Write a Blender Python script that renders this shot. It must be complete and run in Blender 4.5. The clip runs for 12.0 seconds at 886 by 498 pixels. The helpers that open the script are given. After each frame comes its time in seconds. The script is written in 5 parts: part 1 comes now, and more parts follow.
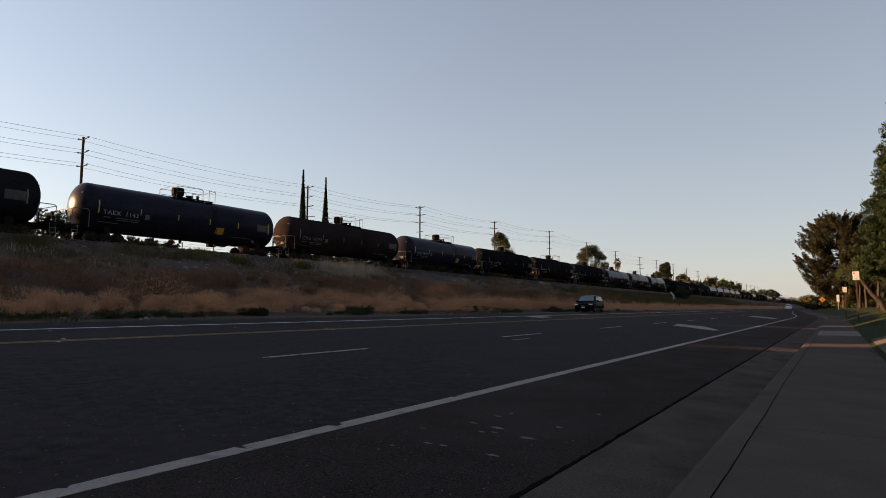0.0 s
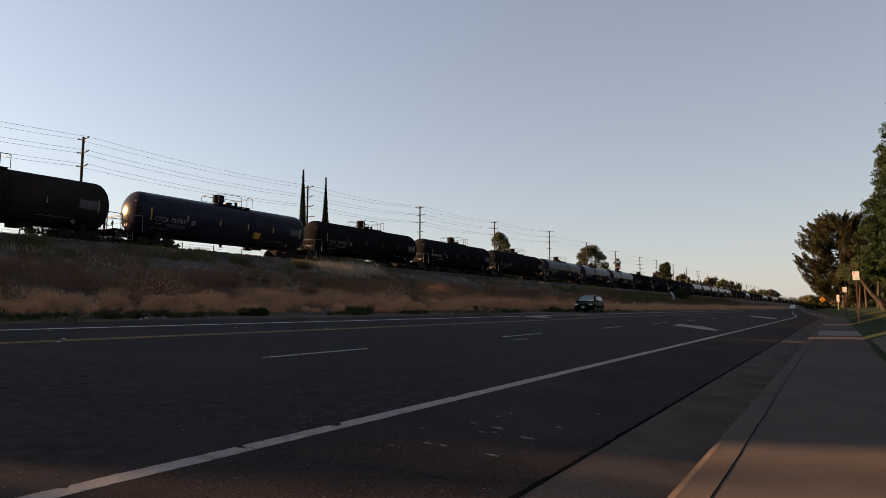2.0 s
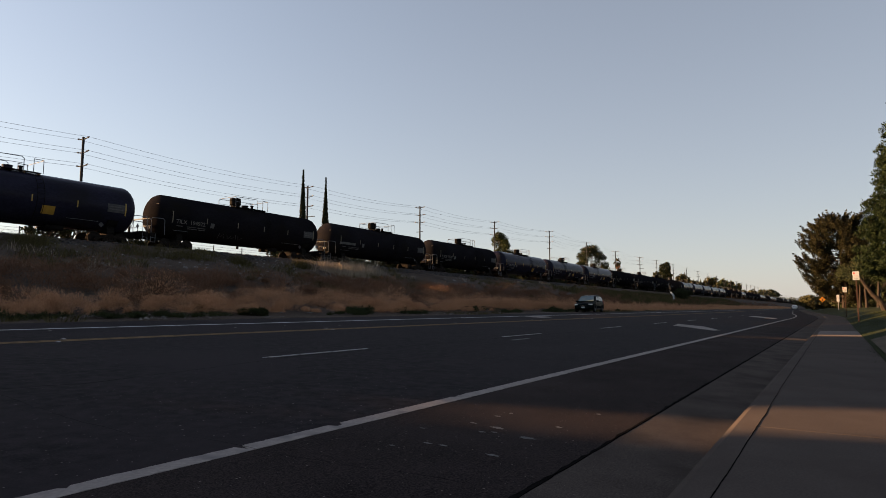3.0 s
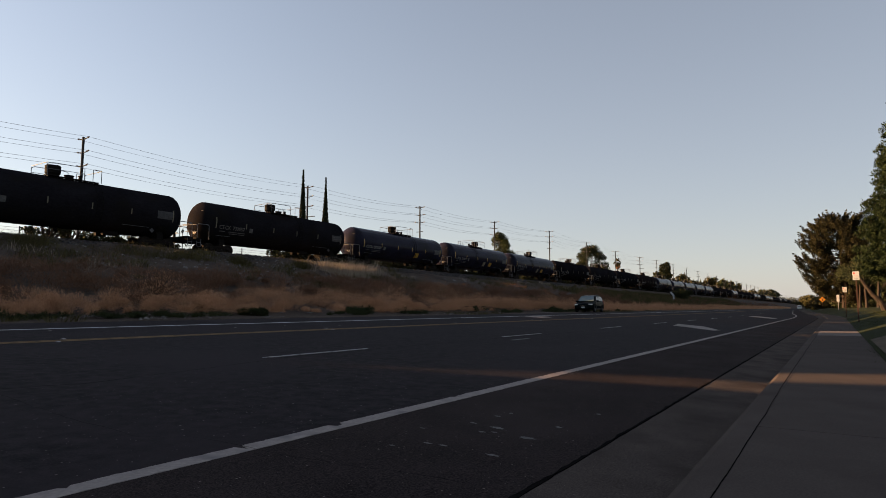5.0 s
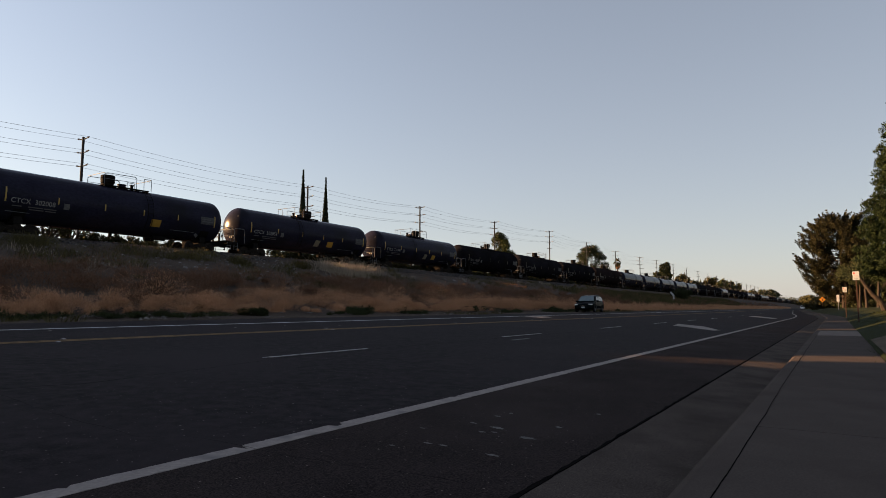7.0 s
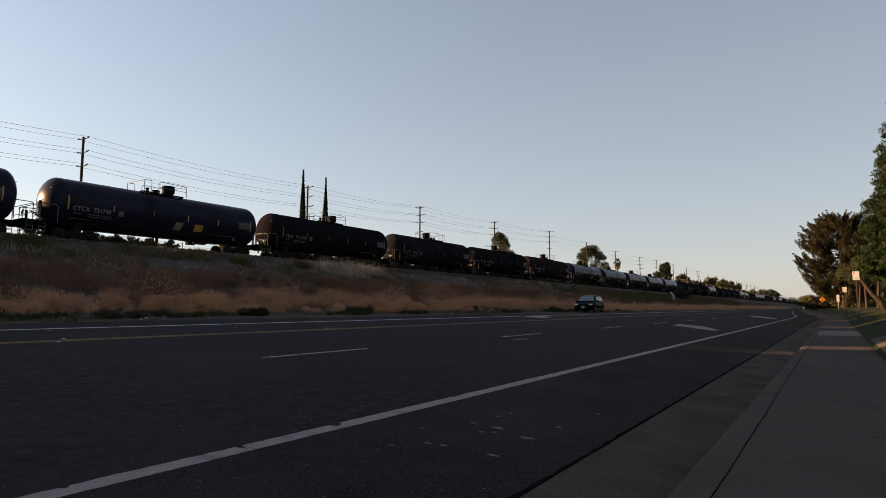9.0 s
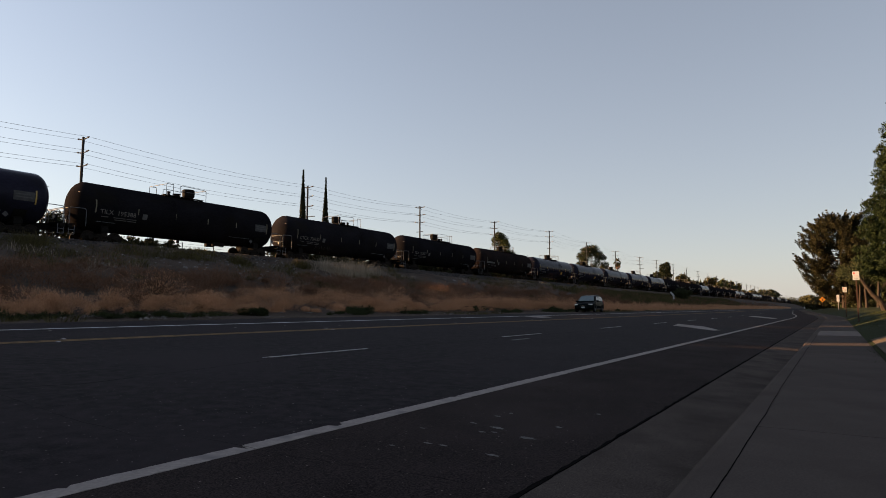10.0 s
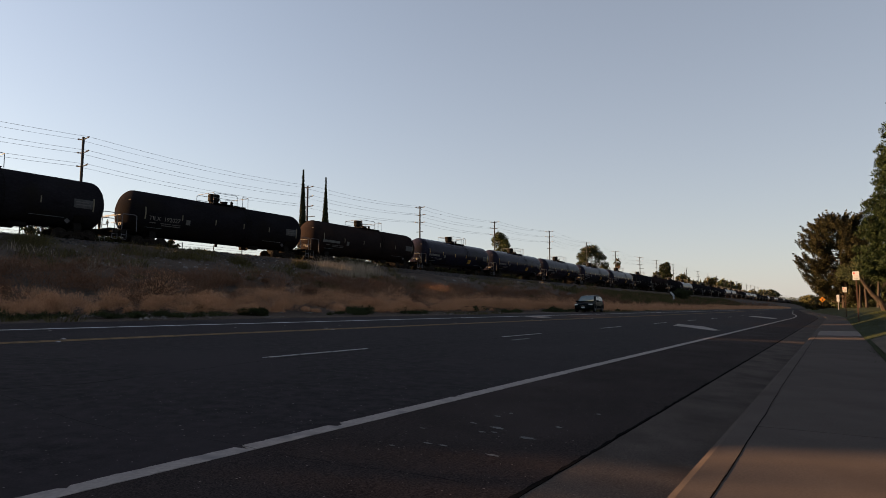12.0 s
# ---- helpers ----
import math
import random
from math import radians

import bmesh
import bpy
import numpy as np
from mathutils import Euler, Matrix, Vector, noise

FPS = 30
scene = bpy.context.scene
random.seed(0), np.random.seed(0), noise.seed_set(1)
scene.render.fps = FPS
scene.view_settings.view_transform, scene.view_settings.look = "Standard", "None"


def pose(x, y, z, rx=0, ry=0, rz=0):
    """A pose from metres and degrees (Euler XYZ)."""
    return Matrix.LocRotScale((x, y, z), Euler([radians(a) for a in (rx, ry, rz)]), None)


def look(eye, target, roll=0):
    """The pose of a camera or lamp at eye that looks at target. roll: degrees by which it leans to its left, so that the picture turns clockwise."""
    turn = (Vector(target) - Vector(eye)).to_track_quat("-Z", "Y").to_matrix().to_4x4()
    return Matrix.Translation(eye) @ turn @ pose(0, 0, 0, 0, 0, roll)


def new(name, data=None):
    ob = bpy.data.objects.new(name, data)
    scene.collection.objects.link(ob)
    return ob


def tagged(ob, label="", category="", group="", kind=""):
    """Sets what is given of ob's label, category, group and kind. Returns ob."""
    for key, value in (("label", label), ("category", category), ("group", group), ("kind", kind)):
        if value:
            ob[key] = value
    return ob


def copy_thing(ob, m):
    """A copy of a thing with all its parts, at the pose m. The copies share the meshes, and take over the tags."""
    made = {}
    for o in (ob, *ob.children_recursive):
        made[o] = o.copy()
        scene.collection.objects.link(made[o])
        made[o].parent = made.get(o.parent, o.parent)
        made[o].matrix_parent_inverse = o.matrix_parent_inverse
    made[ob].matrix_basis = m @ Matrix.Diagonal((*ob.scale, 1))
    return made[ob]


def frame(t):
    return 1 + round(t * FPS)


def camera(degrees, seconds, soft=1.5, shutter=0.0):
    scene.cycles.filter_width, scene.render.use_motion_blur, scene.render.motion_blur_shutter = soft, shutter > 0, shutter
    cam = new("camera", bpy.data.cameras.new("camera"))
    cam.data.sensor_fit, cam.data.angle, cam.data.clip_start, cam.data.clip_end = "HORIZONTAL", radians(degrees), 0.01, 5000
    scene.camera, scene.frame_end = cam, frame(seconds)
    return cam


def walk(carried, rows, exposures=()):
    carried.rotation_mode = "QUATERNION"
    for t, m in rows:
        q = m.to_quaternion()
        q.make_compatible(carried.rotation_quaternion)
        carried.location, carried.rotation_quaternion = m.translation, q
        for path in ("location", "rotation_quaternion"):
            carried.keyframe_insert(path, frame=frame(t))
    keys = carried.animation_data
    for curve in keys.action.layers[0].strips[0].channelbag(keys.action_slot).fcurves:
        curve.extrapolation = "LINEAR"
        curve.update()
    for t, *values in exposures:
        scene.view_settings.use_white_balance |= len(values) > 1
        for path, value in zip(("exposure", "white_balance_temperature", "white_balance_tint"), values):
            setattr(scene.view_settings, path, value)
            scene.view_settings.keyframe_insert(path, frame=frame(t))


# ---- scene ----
cam = camera(72.46, 12.0, soft=0.6, shutter=0.0)
EYE = (0.0, 0.0, 1.10)
YAW, PITCH = radians(32.92), radians(5.55)
AIM = (EYE[0] - math.sin(YAW) * math.cos(PITCH), EYE[1] + math.cos(YAW) * math.cos(PITCH), EYE[2] + math.sin(PITCH))
walk(cam, [(0.0, look(EYE, AIM)), (12.0, look(EYE, AIM))], exposures=[(0.0, 1.98, 6850, 19), (12.0, 1.98, 6850, 19)])

# ---- light: a low evening sun behind the train, and a clear sky ----
SUN_EL = radians(10.5)
SUN_XY = Vector((-0.9244, -0.3814))
SUN_DIR = Vector((SUN_XY.x * math.cos(SUN_EL), SUN_XY.y * math.cos(SUN_EL), math.sin(SUN_EL)))
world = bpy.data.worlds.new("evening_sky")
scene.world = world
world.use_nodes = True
wn = world.node_tree.nodes
sky = wn.new("ShaderNodeTexSky")
sky.sky_type = "NISHITA"
sky.sun_disc = False
sky.sun_elevation = SUN_EL
sky.sun_rotation = math.atan2(SUN_XY.x, SUN_XY.y)
sky.altitude = 20
sky.air_density = 1.0
sky.dust_density = 0.5
sky.ozone_density = 1.0
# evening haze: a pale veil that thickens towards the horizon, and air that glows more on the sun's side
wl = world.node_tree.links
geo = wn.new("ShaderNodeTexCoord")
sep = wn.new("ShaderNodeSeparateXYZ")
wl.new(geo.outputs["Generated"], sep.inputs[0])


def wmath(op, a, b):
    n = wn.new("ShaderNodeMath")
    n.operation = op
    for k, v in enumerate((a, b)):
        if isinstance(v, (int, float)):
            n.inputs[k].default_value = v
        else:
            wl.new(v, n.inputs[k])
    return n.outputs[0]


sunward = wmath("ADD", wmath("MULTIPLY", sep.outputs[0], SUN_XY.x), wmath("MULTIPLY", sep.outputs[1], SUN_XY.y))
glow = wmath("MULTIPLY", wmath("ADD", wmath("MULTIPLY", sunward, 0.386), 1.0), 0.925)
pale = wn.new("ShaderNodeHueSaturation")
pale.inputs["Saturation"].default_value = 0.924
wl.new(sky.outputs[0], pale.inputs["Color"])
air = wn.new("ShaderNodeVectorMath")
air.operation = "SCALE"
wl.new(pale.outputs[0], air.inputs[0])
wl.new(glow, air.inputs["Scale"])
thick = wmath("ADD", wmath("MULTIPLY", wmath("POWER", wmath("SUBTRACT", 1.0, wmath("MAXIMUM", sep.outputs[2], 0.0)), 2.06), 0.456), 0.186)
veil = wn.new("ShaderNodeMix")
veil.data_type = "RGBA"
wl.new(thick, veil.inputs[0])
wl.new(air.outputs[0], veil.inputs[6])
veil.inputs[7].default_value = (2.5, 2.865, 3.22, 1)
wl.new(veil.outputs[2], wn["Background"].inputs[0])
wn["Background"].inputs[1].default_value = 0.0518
sun = new("sun", bpy.data.lights.new("sun", "SUN"))
sun.data.energy = 5.6
sun.data.angle = radians(0.6)
sun.data.color = (1.0, 0.6, 0.28)
sun.matrix_world = look(SUN_DIR * 300, (0, 0, 0))


# ---- materials ----
def nodes_of(name):
    m = bpy.data.materials.new(name)
    m.use_nodes = True
    return m, m.node_tree.nodes, m.node_tree.links, m.node_tree.nodes["Principled BSDF"]


def surface(name, low, high, scale=4.0, rough=0.8, fine=60.0, bump=0.2, metal=0.0, stain=None, stain_scale=0.4, vary=0.0,
            island=0.0, detail=6.0, bump_dist=0.01, spec=None, edge=(0.36, 0.64), grain=0.5, stretch=(1, 1, 1), stain_edge=(0.5, 0.68), specks=None, speck_scale=90, speck_cut=(0.6, -0.2)):
    """Two-scale colour from noise in object space, an optional stain, optional bright specks, and a fine bump."""
    m, n, l, b = nodes_of(name)
    co = n.new("ShaderNodeTexCoord")
    mp = n.new("ShaderNodeMapping")
    mp.inputs["Scale"].default_value = stretch
    l.new(co.outputs["Object"], mp.inputs[0])
    big, small = n.new("ShaderNodeTexNoise"), n.new("ShaderNodeTexNoise")
    big.inputs["Scale"].default_value, big.inputs["Detail"].default_value = scale, detail
    small.inputs["Scale"].default_value, small.inputs["Detail"].default_value = fine, 3
    for t in (big, small):
        l.new(mp.outputs[0], t.inputs[0])
    mixf = n.new("ShaderNodeMath")
    mixf.operation = "MULTIPLY_ADD"
    l.new(small.outputs[0], mixf.inputs[0])
    mixf.inputs[1].default_value = grain
    half = n.new("ShaderNodeMath")
    half.operation = "MULTIPLY"
    half.inputs[1].default_value = 1.0 - grain
    l.new(big.outputs[0], half.inputs[0])
    l.new(half.outputs[0], mixf.inputs[2])
    ramp = n.new("ShaderNodeValToRGB")
    ramp.color_ramp.elements[0].position, ramp.color_ramp.elements[0].color = edge[0], (*low, 1)
    ramp.color_ramp.elements[1].position, ramp.color_ramp.elements[1].color = edge[1], (*high, 1)
    l.new(mixf.outputs[0], ramp.inputs[0])
    out = ramp.outputs[0]
    if stain:
        st = n.new("ShaderNodeTexNoise")
        st.inputs["Scale"].default_value, st.inputs["Detail"].default_value = stain_scale, 5
        l.new(mp.outputs[0], st.inputs[0])
        r2 = n.new("ShaderNodeValToRGB")
        r2.color_ramp.elements[0].position, r2.color_ramp.elements[1].position = stain_edge
        l.new(st.outputs[0], r2.inputs[0])
        mx = n.new("ShaderNodeMix")
        mx.data_type = "RGBA"
        l.new(r2.outputs[0], mx.inputs[0])
        l.new(out, mx.inputs[6])
        mx.inputs[7].default_value = (*stain, 1)
        out = mx.outputs[2]
    if specks:
        vo = n.new("ShaderNodeTexVoronoi")
        vo.inputs["Scale"].default_value = speck_scale
        l.new(mp.outputs[0], vo.inputs[0])
        lt = n.new("ShaderNodeMath")
        lt.operation = "LESS_THAN"
        size = n.new("ShaderNodeMath")
        size.operation = "MULTIPLY_ADD"
        size.inputs[1].default_value, size.inputs[2].default_value = speck_cut
        l.new(vo.outputs["Color"], size.inputs[0])
        l.new(vo.outputs["Distance"], lt.inputs[0])
        l.new(size.outputs[0], lt.inputs[1])
        mx = n.new("ShaderNodeMix")
        mx.data_type = "RGBA"
        l.new(lt.outputs[0], mx.inputs[0])
        l.new(out, mx.inputs[6])
        mx.inputs[7].default_value = (*specks, 1)
        out = mx.outputs[2]
    if vary or island:
        if island:
            src = n.new("ShaderNodeNewGeometry").outputs["Random Per Island"]
        else:
            src = n.new("ShaderNodeObjectInfo").outputs["Random"]
        mr = n.new("ShaderNodeMapRange")
        l.new(src, mr.inputs[0])
        amount = island or vary
        mr.inputs[3].default_value, mr.inputs[4].default_value = 1 - amount, 1 + amount
        hs = n.new("ShaderNodeHueSaturation")
        l.new(mr.outputs[0], hs.inputs["Value"])
        l.new(out, hs.inputs["Color"])
        out = hs.outputs[0]
    l.new(out, b.inputs["Base Color"])
    b.inputs["Roughness"].default_value = rough
    b.inputs["Metallic"].default_value = metal
    b.inputs["Specular IOR Level"].default_value = spec if spec is not None else 0.5 if rough < 0.5 else 0.08
    if bump:
        bp = n.new("ShaderNodeBump")
        bp.inputs["Strength"].default_value, bp.inputs["Distance"].default_value = bump, bump_dist
        if specks:
            grit = n.new("ShaderNodeTexNoise")
            grit.inputs["Scale"].default_value, grit.inputs["Detail"].default_value = 2.4 * fine, 2
            l.new(mp.outputs[0], grit.inputs[0])
            l.new(grit.outputs[0], bp.inputs["Height"])
        else:
            l.new(small.outputs[0], bp.inputs["Height"])
        l.new(bp.outputs[0], b.inputs["Normal"])
    return m


ASPHALT = surface("asphalt", (0.0065, 0.005, 0.006), (0.026, 0.0202, 0.0232), 7.0, 0.92, 60, 0.1, spec=0.06, edge=(0.36, 0.64), grain=0.4, stain=(0.0215, 0.0167, 0.0193), stain_scale=0.3, specks=(0.14, 0.122, 0.12), speck_scale=30, speck_cut=(1.2, -0.87), bump_dist=0.008)
OLD_ASPHALT = surface("old_asphalt", (0.012, 0.009, 0.009), (0.04, 0.0305, 0.0295), 1.6, 0.95, 80, 0.8, spec=0.03, edge=(0.38, 0.62), grain=0.8, stain=(0.036, 0.028, 0.027), stain_scale=0.5, specks=(0.17, 0.145, 0.13), speck_scale=44, speck_cut=(1.3, -0.95), bump_dist=0.006)
CONCRETE = surface("concrete", (0.056, 0.046, 0.041), (0.079, 0.065, 0.058), 1.2, 0.9, 80, 0.05, spec=0.02, stain=(0.055, 0.044, 0.039), stain_scale=0.9, vary=0.06)
GUTTER = surface("gutter_concrete", (0.042, 0.034, 0.030), (0.082, 0.067, 0.059), 2.2, 0.92, 90, 0.35, spec=0.02, edge=(0.38, 0.62), grain=0.7, stain=(0.04, 0.033, 0.029), stain_scale=1.3, specks=(0.12, 0.1, 0.088), speck_scale=60, speck_cut=(0.9, -0.55))
PALE_CONCRETE = surface("pale_concrete", (0.13, 0.11, 0.1), (0.17, 0.145, 0.13), 2.0, 0.9, 90, 0.2, spec=0.02)
CRACK = surface("crack_tar", (0.009, 0.008, 0.009), (0.019, 0.016, 0.017), 5, 0.95, 50, 0.5, spec=0.0)
JOINT = surface("joint_and_shade", (0.005, 0.005, 0.005), (0.011, 0.01, 0.01), 5, 0.95, 50, 0.5, spec=0.0)
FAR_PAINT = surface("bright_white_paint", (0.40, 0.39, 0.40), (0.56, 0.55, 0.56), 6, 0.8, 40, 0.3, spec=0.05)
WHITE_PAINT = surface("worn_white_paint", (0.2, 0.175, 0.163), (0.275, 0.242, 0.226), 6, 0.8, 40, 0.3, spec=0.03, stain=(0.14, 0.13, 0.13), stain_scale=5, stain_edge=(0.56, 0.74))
THIN_PAINT = surface("thin_white_paint", (0.24, 0.23, 0.23), (0.4, 0.385, 0.385), 9, 0.8, 40, 0.3, spec=0.03, stain=(0.08, 0.075, 0.08), stain_scale=9, stain_edge=(0.5, 0.66))
YELLOW_PAINT = surface("worn_yellow_paint", (0.15, 0.096, 0.05), (0.23, 0.15, 0.08), 6, 0.8, 40, 0.3, spec=0.03, stain=(0.08, 0.056, 0.035), stain_scale=6)
BANK = surface("bank_soil", (0.042, 0.032, 0.026), (0.105, 0.081, 0.067), 0.6, 0.95, 9, 1.0, spec=0.03, stain=(0.088, 0.073, 0.063), stain_scale=0.5, bump_dist=0.08)
BALLAST = surface("ballast", (0.026, 0.025, 0.026), (0.085, 0.08, 0.078), 2.0, 0.9, 12, 1.0, bump_dist=0.06, island=0.35)
SCRAP = surface("litter_paper", (0.13, 0.124, 0.12), (0.25, 0.24, 0.23), 9, 0.8, 30, 0.2)
STONE = surface("rubble_stone", (0.08, 0.074, 0.07), (0.17, 0.158, 0.15), 2.0, 0.9, 12, 1.0, bump_dist=0.03, island=0.4)
LAWN = surface("lawn", (0.011, 0.015, 0.005), (0.024, 0.031, 0.010), 1.5, 0.9, 40, 0.8, bump_dist=0.03)
LAWN_BLADE = surface("lawn_blade", (0.018, 0.024, 0.008), (0.036, 0.044, 0.014), 2, 0.7, 30, 0, island=0.3)
DRY = surface("dry_grass", (0.36, 0.198, 0.115), (0.56, 0.31, 0.18), 0.7, 0.9, 6, 0, island=0.12, spec=0.03)
RUST_GRASS = surface("rust_grass", (0.1, 0.054, 0.035), (0.2, 0.112, 0.072), 0.5, 0.9, 6, 0, island=0.18, spec=0.03)
PALE_GRASS = surface("pale_seed_grass", (0.23, 0.19, 0.145), (0.37, 0.31, 0.24), 0.5, 0.8, 6, 0, island=0.25)
GREEN_WEED = surface("green_weed", (0.018, 0.025, 0.011), (0.042, 0.05, 0.02), 0.7, 0.8, 6, 0, island=0.35)
OLIVE_WEED = surface("olive_weed", (0.048, 0.042, 0.017), (0.095, 0.082, 0.035), 0.7, 0.8, 6, 0, island=0.3)
STEEL = surface("rail_steel", (0.12, 0.1, 0.085), (0.22, 0.19, 0.17), 4, 0.45, 60, 0.1, metal=0.8)
TIE = surface("tie_wood", (0.03, 0.025, 0.02), (0.07, 0.058, 0.048), 3, 0.9, 40, 0.6, stretch=(1, 6, 6))
BARK = surface("bark", (0.02, 0.016, 0.014), (0.044, 0.036, 0.03), 3, 0.95, 18, 1.0, bump_dist=0.04, stretch=(3, 3, 0.6))
EARTH_BED = surface("bare_bed", (0.05, 0.04, 0.03), (0.1, 0.08, 0.06), 1.5, 0.95, 20, 0.8)
PINE_LEAF = surface("pine_needles", (0.011, 0.012, 0.0045), (0.03, 0.0275, 0.012), 0.5, 0.65, 4, 0, island=0.35)
FIR_LEAF = surface("fir_needles", (0.0075, 0.014, 0.0048), (0.018, 0.029, 0.0095), 0.5, 0.65, 4, 0, island=0.35)
CYPRESS_LEAF = surface("cypress_leaf", (0.010, 0.015, 0.008), (0.024, 0.031, 0.015), 0.8, 0.7, 5, 0, island=0.35)
BROAD_LEAF = surface("broad_leaf", (0.02, 0.03, 0.009), (0.046, 0.055, 0.018), 0.5, 0.6, 4, 0, island=0.4)
OLIVE_LEAF = surface("olive_leaf", (0.023, 0.024, 0.009), (0.05, 0.046, 0.017), 0.5, 0.6, 4, 0, island=0.4)
DARK_LEAF = surface("dark_leaf", (0.016, 0.021, 0.009), (0.035, 0.042, 0.017), 0.5, 0.65, 4, 0, island=0.4)
POLE_WOOD = surface("pole_wood", (0.017, 0.019, 0.022), (0.034, 0.037, 0.041), 1.0, 0.9, 12, 0.5, stretch=(6, 6, 0.4))
WIRE = surface("wire", (0.05, 0.05, 0.055), (0.09, 0.09, 0.095), 2, 0.5, 20, 0, metal=0.6)
INSULATOR = surface("insulator", (0.12, 0.10, 0.09), (0.2, 0.17, 0.15), 4, 0.4, 20, 0)
SIGN_FACE = surface("sign_white", (0.3, 0.33, 0.35), (0.36, 0.39, 0.41), 3, 0.5, 30, 0.05)
SIGN_RED = surface("sign_red", (0.42, 0.03, 0.03), (0.52, 0.05, 0.045), 3, 0.5, 30, 0.05)
SIGN_YELLOW = surface("sign_yellow", (0.2, 0.085, 0.012), (0.26, 0.115, 0.016), 3, 0.5, 30, 0.05)
SIGN_BLACK = surface("sign_black", (0.015, 0.015, 0.015), (0.025, 0.025, 0.025), 3, 0.5, 30, 0.05)
POST_BROWN = surface("post_brown", (0.025, 0.015, 0.012), (0.05, 0.03, 0.022), 4, 0.75, 30, 0.3)
POST_GREY = surface("post_galvanised", (0.25, 0.25, 0.25), (0.36, 0.36, 0.36), 4, 0.5, 30, 0.1, metal=0.6)

# tank cars: paint of several ages
TANK_GLOSS = surface("tank_paint_glossy", (0.011, 0.011, 0.020), (0.019, 0.019, 0.033), 0.8, 0.21, 9, 0.006, stain=(0.012, 0.012, 0.016), stain_scale=0.5, vary=0.12, stretch=(1, 0.6, 1), spec=0.045)
TANK_DULL = surface("tank_paint_dull", (0.0085, 0.0083, 0.0102), (0.016, 0.0154, 0.0184), 0.8, 0.65, 9, 0.03, stain=(0.012, 0.011, 0.010), stain_scale=0.6, vary=0.15, stretch=(1, 0.6, 1), spec=0.0)
TANK_RUSTY = surface("tank_paint_rusty", (0.0145, 0.0115, 0.0118), (0.024, 0.019, 0.0188), 0.8, 0.45, 9, 0.05, stain=(0.025, 0.017, 0.0145), stain_scale=0.6, vary=0.15, stretch=(1, 0.6, 1), spec=0.0)
FRAME_BLACK = surface("underframe_black", (0.006, 0.006, 0.006), (0.014, 0.013, 0.012), 2, 0.8, 20, 0.2, spec=0.03)
TRUCK_GRIME = surface("truck_grime", (0.010, 0.009, 0.008), (0.024, 0.020, 0.017), 3, 0.85, 20, 0.4, spec=0.03)
WHEEL_STEEL = surface("wheel_steel", (0.010, 0.009, 0.008), (0.026, 0.022, 0.019), 3, 0.8, 20, 0.2, spec=0.05)
RAIL_GREY = surface("handrail_paint", (0.07, 0.078, 0.088), (0.14, 0.152, 0.168), 5, 0.6, 30, 0.1)
MARK_WHITE = surface("marking_white", (0.2, 0.2, 0.2), (0.32, 0.32, 0.315), 4, 0.6, 30, 0)
MARK_WORN = surface("worn_letters", (0.13, 0.12, 0.115), (0.2, 0.19, 0.18), 5, 0.7, 30, 0)
MARK_FAINT = surface("marking_faint", (0.07, 0.07, 0.07), (0.13, 0.13, 0.13), 4, 0.6, 30, 0)
STRIP_YELLOW = surface("reflector_yellow", (0.30, 0.19, 0.035), (0.42, 0.28, 0.06), 4, 0.4, 30, 0)
STRIP_DULL = surface("reflector_dull", (0.12, 0.11, 0.085), (0.2, 0.18, 0.13), 4, 0.5, 30, 0)
PLATE_YELLOW = surface("stencil_yellow", (0.3, 0.17, 0.03), (0.4, 0.24, 0.045), 4, 0.5, 30, 0)
PLATE_GREY = surface("stencil_grey", (0.045, 0.045, 0.047), (0.085, 0.085, 0.088), 4, 0.6, 30, 0)
PLACARD = surface("placard_white", (0.3, 0.29, 0.28), (0.38, 0.37, 0.36), 4, 0.5, 30, 0)


# ---- mesh helpers ----
def link_mesh(name, bm, mat, parent=None, label="", smooth=False, m=None):
    me = bpy.data.meshes.new(name)
    bm.normal_update()
    bm.to_mesh(me)
    bm.free()
    if mat:
        me.materials.append(mat)
    if smooth:
        me.shade_smooth()
    ob = new(name, me)
    if parent:
        ob.parent = parent
    if m is not None:
        ob.matrix_basis = m
    if label:
        ob["label"] = label
    return ob


def part(name, bm, material, parent, label="", smooth=False, m=None):
    return link_mesh(name, bm, material, parent, label, smooth, m)


def share(name, me, parent, m, label=""):
    ob = new(name, me)
    ob.parent = parent
    ob.matrix_basis = m
    if label:
        ob["label"] = label
    return ob


def from_arrays(name, verts, faces, mat, parent=None, smooth=False):
    me = bpy.data.meshes.new(name)
    verts = np.asarray(verts, np.float32)
    faces = np.asarray(faces, np.int32)
    k = faces.shape[1]
    me.vertices.add(len(verts))
    me.vertices.foreach_set("co", verts.ravel())
    me.loops.add(faces.size)
    me.loops.foreach_set("vertex_index", faces.ravel())
    me.polygons.add(len(faces))
    me.polygons.foreach_set("loop_start", np.arange(0, faces.size, k, dtype=np.int32))
    me.polygons.foreach_set("loop_total", np.full(len(faces), k, np.int32))
    me.update(calc_edges=True)
    me.validate()
    if mat:
        me.materials.append(mat)
    if smooth:
        me.shade_smooth()
    ob = new(name, me)
    if parent:
        ob.parent = parent
    return ob


def thing(name, m, label, category, group="", kind=""):
    ob = new(name)
    ob.matrix_basis = m
    return tagged(ob, label, category, group, kind)


